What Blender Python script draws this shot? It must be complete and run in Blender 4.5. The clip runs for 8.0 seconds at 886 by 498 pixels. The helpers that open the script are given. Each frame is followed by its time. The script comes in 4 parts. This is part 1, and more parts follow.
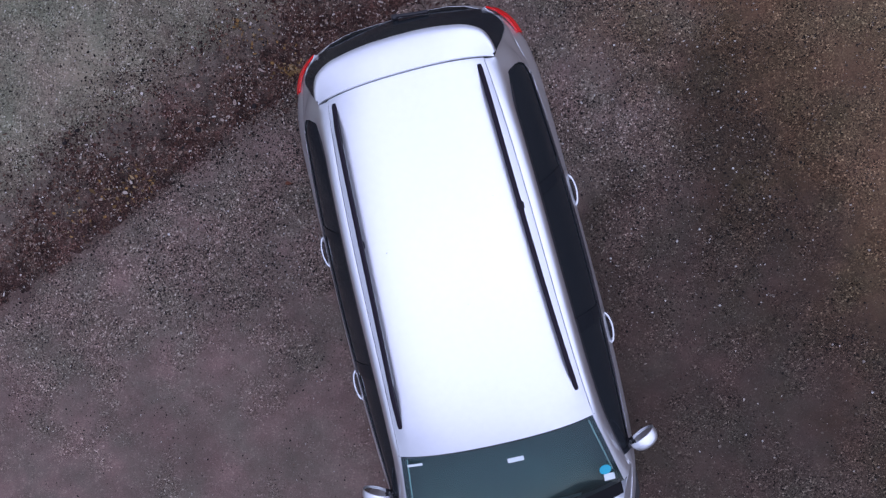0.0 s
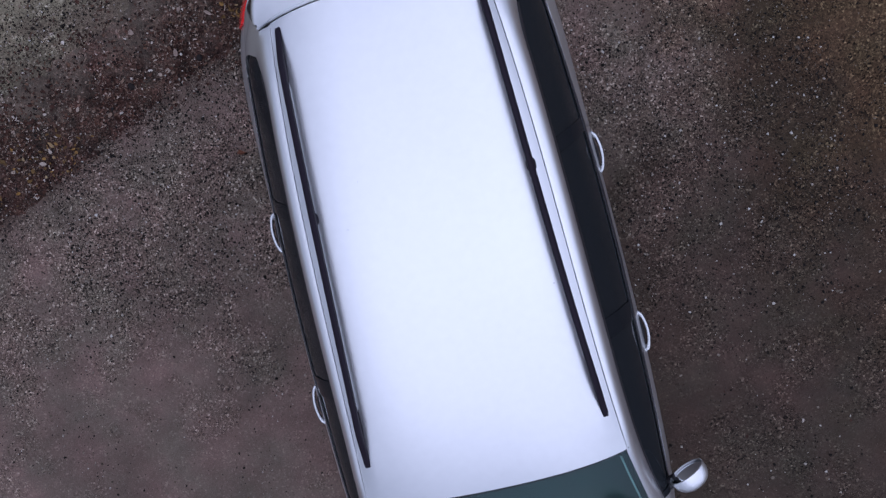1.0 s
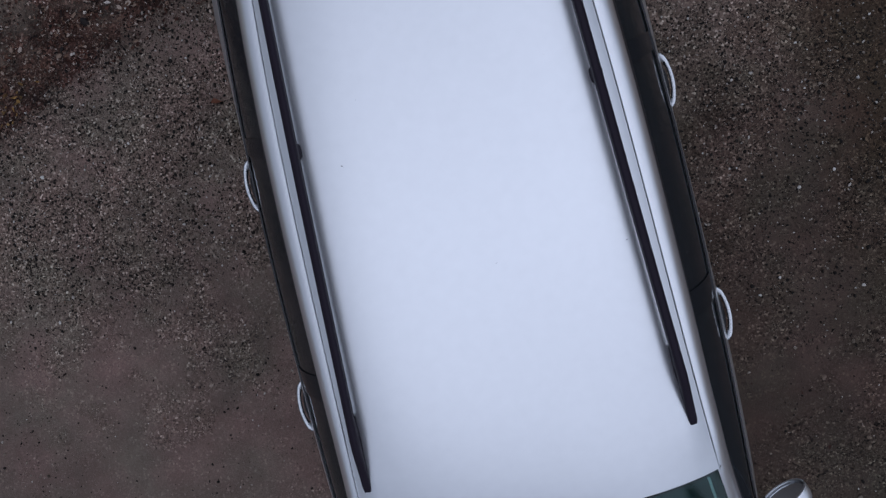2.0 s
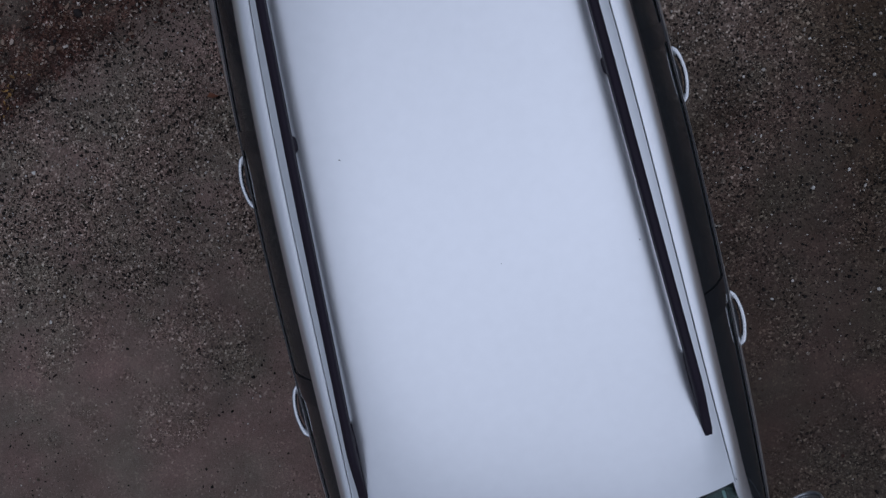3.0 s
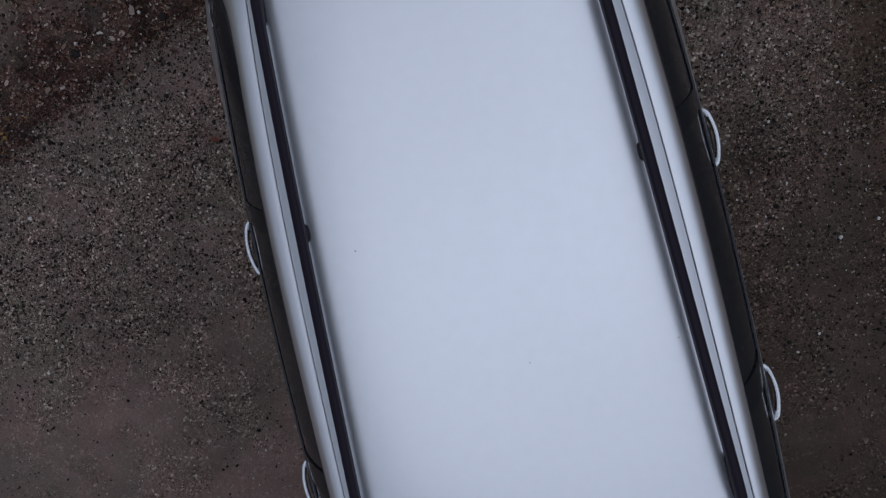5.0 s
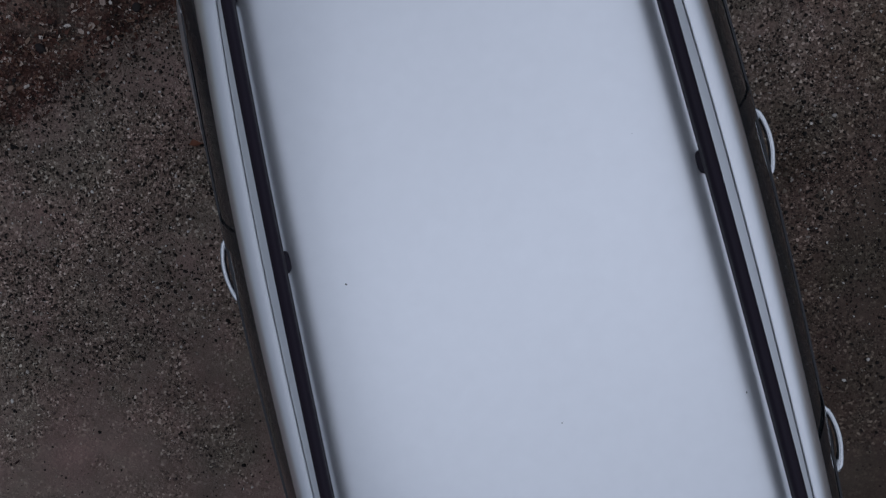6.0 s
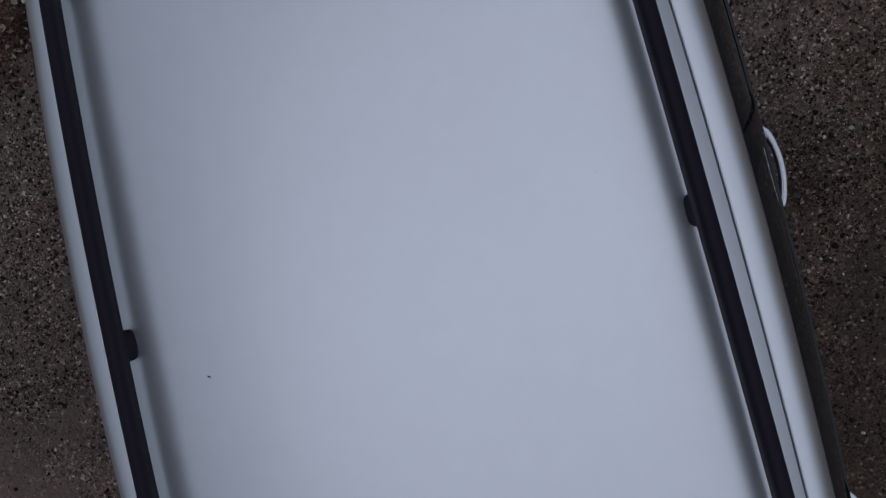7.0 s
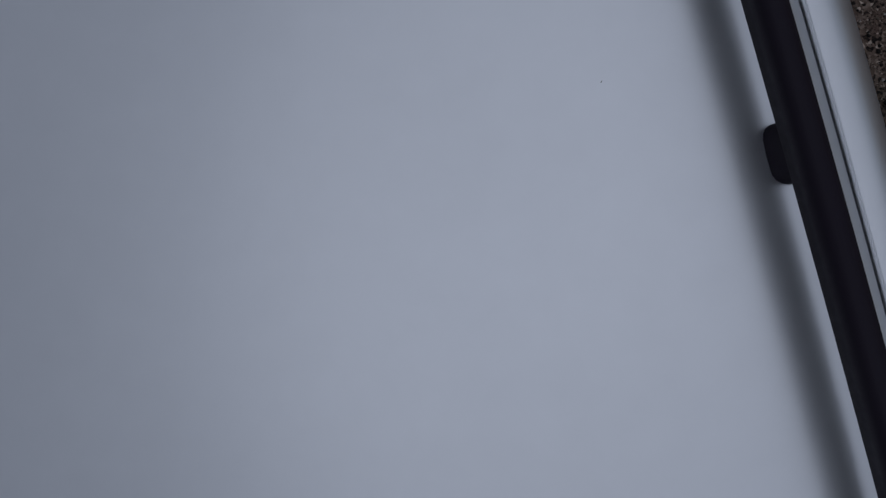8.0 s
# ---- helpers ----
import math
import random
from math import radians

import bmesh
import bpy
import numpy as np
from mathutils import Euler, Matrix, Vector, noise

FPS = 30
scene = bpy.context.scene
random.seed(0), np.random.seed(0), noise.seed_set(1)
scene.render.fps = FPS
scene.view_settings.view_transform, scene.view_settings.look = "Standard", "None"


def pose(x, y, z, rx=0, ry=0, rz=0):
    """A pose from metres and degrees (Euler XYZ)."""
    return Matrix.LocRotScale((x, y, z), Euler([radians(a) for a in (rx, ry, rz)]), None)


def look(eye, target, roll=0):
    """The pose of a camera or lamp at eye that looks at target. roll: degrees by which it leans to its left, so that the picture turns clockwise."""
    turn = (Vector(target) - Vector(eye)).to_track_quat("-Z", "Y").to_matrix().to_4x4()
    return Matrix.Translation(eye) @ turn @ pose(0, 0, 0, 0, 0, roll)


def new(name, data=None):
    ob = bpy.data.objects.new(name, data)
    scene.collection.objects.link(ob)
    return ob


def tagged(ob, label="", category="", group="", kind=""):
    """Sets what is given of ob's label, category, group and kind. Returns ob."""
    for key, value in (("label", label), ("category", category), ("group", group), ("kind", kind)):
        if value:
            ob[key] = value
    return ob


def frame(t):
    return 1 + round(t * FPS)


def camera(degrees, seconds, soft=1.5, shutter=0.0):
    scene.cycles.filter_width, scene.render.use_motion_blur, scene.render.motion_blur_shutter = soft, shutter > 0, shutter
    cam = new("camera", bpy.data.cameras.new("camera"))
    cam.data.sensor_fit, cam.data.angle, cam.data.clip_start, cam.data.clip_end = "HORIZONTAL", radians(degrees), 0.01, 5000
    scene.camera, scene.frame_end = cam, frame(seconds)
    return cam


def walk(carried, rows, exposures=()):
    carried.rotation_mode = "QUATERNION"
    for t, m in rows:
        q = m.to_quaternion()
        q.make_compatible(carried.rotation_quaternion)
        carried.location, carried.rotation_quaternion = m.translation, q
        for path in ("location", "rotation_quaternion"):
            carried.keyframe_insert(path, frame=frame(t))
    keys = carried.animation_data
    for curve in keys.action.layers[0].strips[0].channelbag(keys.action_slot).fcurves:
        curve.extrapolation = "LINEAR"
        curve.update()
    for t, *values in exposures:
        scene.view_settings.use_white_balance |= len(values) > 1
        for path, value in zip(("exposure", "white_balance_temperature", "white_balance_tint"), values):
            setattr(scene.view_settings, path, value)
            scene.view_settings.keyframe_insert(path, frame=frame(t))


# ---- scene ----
cam = camera(71.05, 8.0, soft=1.35)
PATH = [
    (0, 0.305, -0.080, 5.084, -2.40, 4.70, -14.09),
    (0.5, 0.296, -0.171, 4.596, -2.47, 4.71, -14.10),
    (1, 0.264, -0.218, 4.126, -2.40, 4.60, -13.96),
    (1.5, 0.167, -0.309, 3.646, -2.16, 4.64, -13.88),
    (1.7, 0.098, -0.344, 3.529, -2.27, 4.55, -13.85),
    (2.8, 0.050, -0.421, 3.337, -2.19, 4.61, -13.34),
    (3, 0.055, -0.389, 3.323, -2.14, 4.67, -13.34),
    (3.5, 0.044, -0.299, 3.240, -2.15, 4.64, -13.35),
    (4, 0.089, -0.221, 3.231, -2.29, 4.57, -13.43),
    (4.5, 0.160, -0.144, 3.247, -2.12, 4.62, -13.47),
    (4.7, 0.121, -0.125, 3.231, -2.33, 4.65, -13.46),
    (5.8, -0.062, -0.087, 2.981, -2.36, 4.55, -13.56),
    (6, 0.005, -0.045, 2.877, -2.29, 4.56, -13.52),
    (6.5, 0.122, 0.026, 2.643, -2.33, 4.60, -13.52),
    (7, 0.163, 0.030, 2.495, -2.15, 4.57, -13.74),
    (7.5, 0.208, 0.059, 2.378, -2.11, 4.61, -13.62),
    (7.6, 0.216, 0.053, 2.315, -2.24, 4.58, -13.54),
    (7.7, 0.223, 0.037, 2.259, -2.20, 4.62, -13.59),
    (7.8, 0.223, 0.013, 2.185, -2.19, 4.62, -13.52),
    (7.9, 0.224, -0.003, 2.116, -2.16, 4.60, -13.69),
    (8, 0.221, -0.021, 2.054, -2.18, 4.62, -13.68),
]
EXPOSURES = [(0, 0.08, 5240, 28), (0.5, -0.09, 5260, 29), (1.0, -0.24, 5400, 22), (1.5, -0.47, 5600, 15), (3.0, -0.85, 5500, 14), (4.5, -0.93, 5620, 13), (6.0, -1.10, 5620, 12), (6.5, -1.26, 5620, 12), (7.0, -1.36, 5640, 12), (7.5, -1.48, 5760, 12), (8.0, -1.68, 5700, 12)]
walk(cam, [(t, pose(*row)) for t, *row in PATH], EXPOSURES)

# ---- world and sun: an overcast day ----
world = bpy.data.worlds.new("overcast_sky")
scene.world = world
world.use_nodes = True
wn, wl = world.node_tree.nodes, world.node_tree.links
sky = wn.new("ShaderNodeTexSky")
sky.sky_type = "NISHITA"
sky.sun_disc = False
sky.sun_elevation = radians(65)
sky.sun_rotation = radians(102)
sky.dust_density = 0.2
grey = wn.new("ShaderNodeHueSaturation")
grey.inputs["Saturation"].default_value = 0.5
wl.new(sky.outputs["Color"], grey.inputs["Color"])
wl.new(grey.outputs["Color"], wn["Background"].inputs["Color"])
wn["Background"].inputs["Strength"].default_value = 0.05
# the cloud cover: three times brighter overhead than at the horizon, with soft billows
where, apart, billow = wn.new("ShaderNodeTexCoord"), wn.new("ShaderNodeSeparateXYZ"), wn.new("ShaderNodeTexNoise")
billow.inputs["Scale"].default_value, billow.inputs["Detail"].default_value = 2.2, 4
wl.new(where.outputs["Generated"], apart.inputs[0])
wl.new(where.outputs["Generated"], billow.inputs["Vector"])
rise, tuft, cover = wn.new("ShaderNodeMapRange"), wn.new("ShaderNodeMapRange"), wn.new("ShaderNodeMath")
for k, v in (("From Min", 0.08), ("From Max", 1.0), ("To Min", 0.09), ("To Max", 0.82)):
    rise.inputs[k].default_value = v
for k, v in (("From Min", 0.3), ("From Max", 0.7), ("To Min", 0.76), ("To Max", 1.24)):
    tuft.inputs[k].default_value = v
wl.new(apart.outputs[2], rise.inputs["Value"])
wl.new(billow.outputs["Fac"], tuft.inputs["Value"])
cover.operation = "MULTIPLY"
wl.new(rise.outputs[0], cover.inputs[0])
wl.new(tuft.outputs[0], cover.inputs[1])
cloud, total = wn.new("ShaderNodeBackground"), wn.new("ShaderNodeAddShader")
cloud.inputs["Color"].default_value = (0.95, 0.96, 1.0, 1)
wl.new(cover.outputs[0], cloud.inputs["Strength"])
wl.new(wn["Background"].outputs[0], total.inputs[0])
wl.new(cloud.outputs[0], total.inputs[1])
wl.new(total.outputs[0], wn["World Output"].inputs["Surface"])
sun = new("sun", bpy.data.lights.new("sun", "SUN"))
sun.data.energy, sun.data.angle, sun.data.color = 0.9, radians(100), (1.0, 0.98, 0.97)
sun.matrix_world = look((5.6, -1.5, 12.5), (0, 0, 0))


# ---- materials ----
def material(name):
    m = bpy.data.materials.new(name)
    m.use_nodes = True
    return m, m.node_tree.nodes, m.node_tree.links, m.node_tree.nodes["Principled BSDF"]


def plain(name, color, rough=0.5, metal=0.0, coat=0.0, grain=0.08, scale=60.0, bump=0.0, coat_rough=0.04, gloss=0.5):
    """A surface with fine tonal variation at two scales and a little relief."""
    m, n, l, b = material(name)
    b.inputs["Metallic"].default_value = metal
    b.inputs["Specular IOR Level"].default_value = gloss
    b.inputs["Coat Weight"].default_value = coat
    b.inputs["Coat Roughness"].default_value = coat_rough
    at = n.new("ShaderNodeTexCoord")
    fine, broad = n.new("ShaderNodeTexNoise"), n.new("ShaderNodeTexNoise")
    fine.inputs["Scale"].default_value, broad.inputs["Scale"].default_value = scale, scale / 18
    fine.inputs["Detail"].default_value = 5
    both = n.new("ShaderNodeMath")
    both.operation = "ADD"
    for s, k in ((fine, 0), (broad, 1)):
        l.new(at.outputs["Object"], s.inputs["Vector"])
        l.new(s.outputs["Fac"], both.inputs[k])
    tone = n.new("ShaderNodeMapRange")
    tone.inputs["From Min"].default_value, tone.inputs["From Max"].default_value = 0.6, 1.4
    tone.inputs["To Min"].default_value, tone.inputs["To Max"].default_value = 1 - grain, 1 + grain
    l.new(both.outputs[0], tone.inputs["Value"])
    mul = n.new("ShaderNodeMix")
    mul.data_type, mul.blend_type = "RGBA", "MULTIPLY"
    mul.inputs[0].default_value = 1.0
    mul.inputs[6].default_value = (*color, 1)
    l.new(tone.outputs[0], mul.inputs[7])
    l.new(mul.outputs[2], b.inputs["Base Color"])
    r = n.new("ShaderNodeMapRange")
    r.inputs["From Min"].default_value, r.inputs["From Max"].default_value = 0.6, 1.4
    r.inputs["To Min"].default_value, r.inputs["To Max"].default_value = rough * (1 - grain), min(1, rough * (1 + grain))
    l.new(both.outputs[0], r.inputs["Value"])
    l.new(r.outputs[0], b.inputs["Roughness"])
    if bump:
        bp = n.new("ShaderNodeBump")
        bp.inputs["Strength"].default_value, bp.inputs["Distance"].default_value = bump, 0.002
        l.new(fine.outputs["Fac"], bp.inputs["Height"])
        l.new(bp.outputs[0], b.inputs["Normal"])
    return m


def glass(name, tint, ior=1.5, rough=0.0, clear=1.0):
    m, n, l, b = material(name)
    b.inputs["Base Color"].default_value = (*tint, 1)
    b.inputs["Transmission Weight"].default_value = clear
    b.inputs["Roughness"].default_value = rough
    b.inputs["IOR"].default_value = ior
    return m


PAINT = plain("silver_paint", (0.80, 0.81, 0.824), 0.35, 0.88, 0.5, 0.025, 25)
BLACK = plain("black_trim", (0.018, 0.017, 0.020), 0.42, 0, 0, 0.2, 90, 0.15)
RAIL = plain("black_rail_coat", (0.011, 0.0070, 0.014), 0.6, 0, 0, 0.12, 140, 0.1, gloss=0.2)
GLOSS = plain("gloss_black", (0.015, 0.017, 0.020), 0.12, 0, 0, 0.1, 40, gloss=0.03)
RUBBER = plain("tyre_rubber", (0.02, 0.02, 0.02), 0.8, 0, 0, 0.2, 80, 0.4)
ALLOY = plain("alloy", (0.55, 0.56, 0.58), 0.3, 0.9, 0.2, 0.05, 50)
CHROME = plain("satin_chrome", (0.60, 0.61, 0.62), 0.26, 1.0, 0, 0.05, 80)
CLOTH = plain("seat_cloth", (0.035, 0.036, 0.04), 0.9, 0, 0, 0.25, 200, 0.4)
DASH = plain("dash_plastic", (0.085, 0.10, 0.105), 0.6, 0, 0, 0.15, 160, 0.3)
RED = plain("red_lens", (0.62, 0.012, 0.01), 0.12, 0, 0.6, 0.08, 40)
CLEAR = plain("lamp_lens", (0.6, 0.62, 0.64), 0.08, 0.3, 0.8, 0.1, 40)
PAPER = plain("white_sticker", (0.72, 0.78, 0.78), 0.5, 0, 0.3, 0.06, 80)
TEAL = plain("teal_sticker", (0.05, 0.42, 0.55), 0.4, 0, 0.4, 0.08, 80)
MIRROR = plain("mirror_silver", (0.75, 0.78, 0.8), 0.02, 1.0, 0, 0.01, 30)
SCREEN = glass("windscreen_glass", (0.44, 0.66, 0.63), 1.5)
TINT = glass("tinted_glass", (0.030, 0.035, 0.040), 1.15, 0.06, 0.5)
TINT.node_tree.nodes["Principled BSDF"].inputs["Specular Tint"].default_value = (0.55, 0.72, 1.0, 1)
SCUTTLE = plain("scuttle_plastic", (0.009, 0.009, 0.010), 0.8, 0, 0, 0.2, 90, 0.3, gloss=0.1)
FLECK = plain("dark_fleck", (0.03, 0.025, 0.02), 0.8, 0, 0, 0.3, 400)
PLATE = plain("plate_white", (0.75, 0.75, 0.7), 0.4, 0, 0.2, 0.04, 60)


# ---- mesh helpers ----
def mesh_from(name, verts, faces, mat, smooth=True):
    me = bpy.data.meshes.new(name)
    me.from_pydata([tuple(v) for v in verts], [], faces)
    me.materials.append(mat)
    me.polygons.foreach_set("use_smooth", [smooth] * len(me.polygons))
    me.update()
    return me


def part(name, me, parent, label="", thick=0.0, offset=-1.0, bevel=0.0, crisp=True):
    """Links a mesh as one object under a thing or a part; thick gives a sheet its thickness, bevel rounds the edges."""
    ob = new(name, me)
    ob.parent = parent
    if thick:
        s = ob.modifiers.new("thickness", "SOLIDIFY")
        s.thickness, s.offset = thick, offset
        if crisp:
            s = ob.modifiers.new("crisp_rim", "EDGE_SPLIT")
            s.split_angle = radians(42)
    if bevel:
        s = ob.modifiers.new("rounding", "BEVEL")
        s.width, s.segments, s.limit_method = bevel, 2, "ANGLE"
    if label:
        tagged(ob, label)
    if me.materials and me.materials[0] in (SCREEN, TINT):
        ob.visible_shadow = False
    return ob


def thing(name, label, category, at=(0, 0, 0), group="", kind=""):
    ob = new(name)
    ob.empty_display_size = 0.1
    ob.location = at
    return tagged(ob, label, category, group, kind)


def sheet(name, fn, us, vs, mat, flip=False):
    """A smooth sheet through fn(u, v)."""
    verts = [fn(u, v) for v in vs for u in us]
    k = len(us)
    faces = []
    for j in range(len(vs) - 1):
        for i in range(k - 1):
            f = (j * k + i, j * k + i + 1, (j + 1) * k + i + 1, (j + 1) * k + i)
            faces.append(f[::-1] if flip else f)
    return mesh_from(name, verts, faces, mat)


def tube(name, spine, section, mat, caps=True):
    """A bar: section(i) gives the ring of points round spine[i]."""
    rings = [section(i) for i in range(len(spine))]
    k = len(rings[0])
    verts = [p for r in rings for p in r]
    faces = [(j * k + i, j * k + (i + 1) % k, (j + 1) * k + (i + 1) % k, (j + 1) * k + i) for j in range(len(rings) - 1) for i in range(k)]
    if caps:
        faces += [tuple(range(k))[::-1], tuple((len(rings) - 1) * k + i for i in range(k))]
    return mesh_from(name, verts, faces, mat)


def box(name, cx, cy, cz, sx, sy, sz, mat, turn=None):
    bm = bmesh.new()
    bmesh.ops.create_cube(bm, size=1, matrix=Matrix.Translation((cx, cy, cz)) @ (turn or Matrix()) @ Matrix.Diagonal((sx, sy, sz, 1)))
    me = bpy.data.meshes.new(name)
    bm.to_mesh(me)
    bm.free()
    me.materials.append(mat)
    return me


def lathe(name, profile, n, mat, cx, cy, cz, side=1):
    """A body turned about the x axis; profile holds (offset along x, radius)."""
    verts = [(cx + side * o, cy + r * math.cos(2 * math.pi * i / n), cz + r * math.sin(2 * math.pi * i / n)) for o, r in profile for i in range(n)]
    faces = [(j * n + i, j * n + (i + 1) % n, (j + 1) * n + (i + 1) % n, (j + 1) * n + i) for j in range(len(profile) - 1) for i in range(n)]
    return mesh_from(name, verts, faces, mat)


def curve_through(points, n):
    """n points along a smooth line through the given ones."""
    p = np.array(points, float)
    d = np.r_[0, np.cumsum(np.linalg.norm(np.diff(p, axis=0), axis=1))]
    m = np.gradient(p, d, axis=0)
    out = []
    for s in np.linspace(0, d[-1], n):
        i = min(int(np.searchsorted(d, s, "right")) - 1, len(p) - 2)
        h = d[i + 1] - d[i]
        t = (s - d[i]) / h
        out.append((2 * t**3 - 3 * t**2 + 1) * p[i] + (t**3 - 2 * t**2 + t) * h * m[i] + (-2 * t**3 + 3 * t**2) * p[i + 1] + (t**3 - t**2) * h * m[i + 1])
    return np.array(out)


def poly(points, degree):
    c = np.polyfit([a for a, _ in points], [b for _, b in points], degree)
    return lambda v: float(np.polyval(c, v))


def lin(a, b, n):
    return [a + (b - a) * i / (n - 1) for i in range(n)]


def loft(name, a, b, mat, rows=6, bulge=(0, 0, 0), flip=False):
    """A sheet between two lines of equally many points, bowed out in the middle."""
    bulge = np.array(bulge)
    return sheet(name, lambda i, t: tuple(a[i] * (1 - t) + b[i] * t + bulge * 4 * t * (1 - t)), range(len(a)), lin(0, 1, rows), mat, flip)


# ---- the car's lines: y to the rear, half-widths over y ----
roof_mid = poly([(-1.36, 1.395), (-1.1, 1.457), (-0.8, 1.503), (-0.4, 1.534), (0, 1.538), (0.4, 1.522), (0.7, 1.504), (0.87, 1.491), (1.15, 1.465)], 4)
seam_x = poly([(0.86, 0.475), (0.7, 0.491), (0.4, 0.512), (0, 0.529), (-0.4, 0.543), (-0.8, 0.560), (-1.1, 0.580), (-1.36, 0.605)], 3)
rail_gap = poly([(0.82, 0.041), (0.6, 0.054), (0.4, 0.060), (0, 0.0615), (-0.4, 0.0595), (-0.8, 0.054), (-1.15, 0.047)], 3)
CROWN = 0.055


def rail_x(y):
    return seam_x(y) - rail_gap(y)


def roof_z(x, y):
    """The roof: nearly flat between the rails, falling away beside them; evenly rounded towards both ends."""
    k = abs(x) / seam_x(y)
    e = min(max(min(y + 1.36, 0.88 - y) / 0.22, 0), 1)
    e = 0.42 * e * e * (3 - 2 * e)
    ditch = 0.25 * k * k + 0.75 * (max(0.0, k - 0.865) / 0.135) ** 1.5
    return roof_mid(y) - CROWN * (k**4.2 * (1 - e) + ditch * e)


def roof_front(k):
    return -1.376 + 0.038 * k * k


def roof_rear(k):
    return 0.889 - 0.024 * k * k


LEVELS = [0.18, 0.26, 0.40, 0.55, 0.70, 0.82, 0.90, 0.95, 1.0]
WIDE = [0.80, 0.856, 0.884, 0.892, 0.895, 0.893, 0.883, 0.867, 0.845]
REAR = [1.37, 1.425, 1.445, 1.445, 1.425, 1.405, 1.392, 1.385, 1.372]
NOSE = [-2.78, -2.86, -2.90, -2.90, -2.87, -2.83, -2.78, -2.74, -2.68]


def hood_drop(y):
    """How far the shoulder line lies below one metre: it rises towards the rear quarter and falls over the nose."""
    t = min(max((-1.65 - y) / 1.25, 0), 1)
    tail = min(max((y - 0.7) / 0.5, 0), 1)
    rise = (0.055 * min(max(y, -1.65), 0.75) - 0.012) * (1 - tail * tail * (3 - 2 * tail))
    return 0.17 * (0.55 * t * t * (3 - 2 * t) + 0.45 * t) - rise


def flank(key, z, off=0.0):
    """A place on the lower body. key: ('side', y), ('rear', reach, cap) or ('nose', reach, cap)."""
    w, yr, yf = (float(np.interp(z, LEVELS, a)) for a in (WIDE, REAR, NOSE))
    up = min(max((z - 0.90) / 0.10, 0), 1)
    if key[0] == "side":
        y, cap = key[1], 1.0
    elif key[0] == "rear":
        y, cap = 0.5 + (yr - 0.5) * key[1], key[2]
    else:
        y, cap = -1.6 + (yf + 1.6) * key[1], key[2]
    low = 0.022 * max(y + 1, 0) ** 1.4 + 0.03 * max(-1.0 - y, 0) ** 2
    high = 0.031 * max(y + 0.8, 0) ** 2 + 0.03 * max(-1.0 - y, 0) ** 2
    x = (w - low * (1 - up) - high * up) * cap + off * (cap > 0.6)
    if key[0] == "rear" and cap < 0.93:
        y += off
    zz = z - hood_drop(y) * min(max((z - 0.45) / 0.55, 0), 1)
    return x, y, zz


def belt(y):
    return flank(("side", y), 1.0)[0]


SHUT = (-1.80, -0.81, 0.145)
side_ys = sorted({round(v, 4) for v in [*np.arange(-1.6, 0.5, 0.06)] if min(abs(v - s) for s in SHUT) > 0.02} | {s + d for s in SHUT[1:] for d in (-0.004, 0.0, 0.004)})
rear_keys = [("rear", s, (1 - s**4) ** (1 / 4)) for s in (0.0, 0.12, 0.25, 0.37, 0.5, 0.6, 0.7, 0.78, 0.85)] + [("rear", (1 - c**4) ** (1 / 4), c) for c in (0.88, 0.82, 0.74, 0.65, 0.5, 0.35, 0.18, 0.0)]
NOSE_CUT = (1.80 - 1.6) / 1.25
nose_keys = [("nose", s, (1 - s**2.6) ** (1 / 2.6)) for s in (NOSE_CUT - 0.003, NOSE_CUT, NOSE_CUT + 0.003, 0.23, 0.3, 0.38, 0.46, 0.54, 0.62, 0.7, 0.78)] + [("nose", (1 - c**2.6) ** (1 / 2.6), c) for c in (0.74, 0.66, 0.55, 0.42, 0.28, 0.14, 0.0)]
STATIONS = nose_keys[::-1] + [("side", y) for y in side_ys] + rear_keys
ZS = [0.18, 0.22, 0.26, 0.30, 0.34, 0.40, 0.46, 0.52, 0.58, 0.64, 0.70, 0.76, 0.82, 0.86, 0.90, 0.93, 0.96, 0.985, 1.0]
AXLES = (-2.05, 0.60)
WHEEL_Z, ARCH = 0.315, 0.365


def key_y(key, z):
    return flank(key, z)[1]


def flank_part(name, side, keep, mat):
    """The piece of the lower body whose cells pass keep(y, z)."""
    used, verts, faces = {}, [], []

    def vert(i, j):
        if (i, j) not in used:
            key, z = STATIONS[i], ZS[j]
            seam = key[0] == "side" and any(abs(key[1] - s) < 1e-6 for s in SHUT[1:]) or key[0] == "nose" and abs(key[1] - NOSE_CUT) < 1e-6
            x, y, zz = flank(key, z, -0.008 if seam and z > 0.28 else 0)
            for a in AXLES:
                r = math.hypot(y - a, zz - WHEEL_Z)
                if ARCH - 0.05 < r < ARCH + 0.012 and x > 0.5:
                    y, zz = a + (y - a) * ARCH / r, WHEEL_Z + (zz - WHEEL_Z) * ARCH / r
            used[i, j] = len(verts)
            verts.append((side * x, y, zz))
        return used[i, j]

    for i in range(len(STATIONS) - 1):
        for j in range(len(ZS) - 1):
            ya, za = (key_y(STATIONS[i], ZS[j]) + key_y(STATIONS[i + 1], ZS[j])) / 2, (ZS[j] + ZS[j + 1]) / 2
            if any(math.hypot(ya - a, za - WHEEL_Z) < ARCH - 0.02 for a in AXLES) and flank(STATIONS[i], ZS[j])[0] > 0.5:
                continue
            if keep(ya, za):
                f = (vert(i, j), vert(i + 1, j), vert(i + 1, j + 1), vert(i, j + 1))
                faces.append(f if side > 0 else f[::-1])
    return mesh_from(name, verts, faces, mat)


def in_door(n, y, z):
    return z > 0.29 and SHUT[n] < y < SHUT[n + 1]


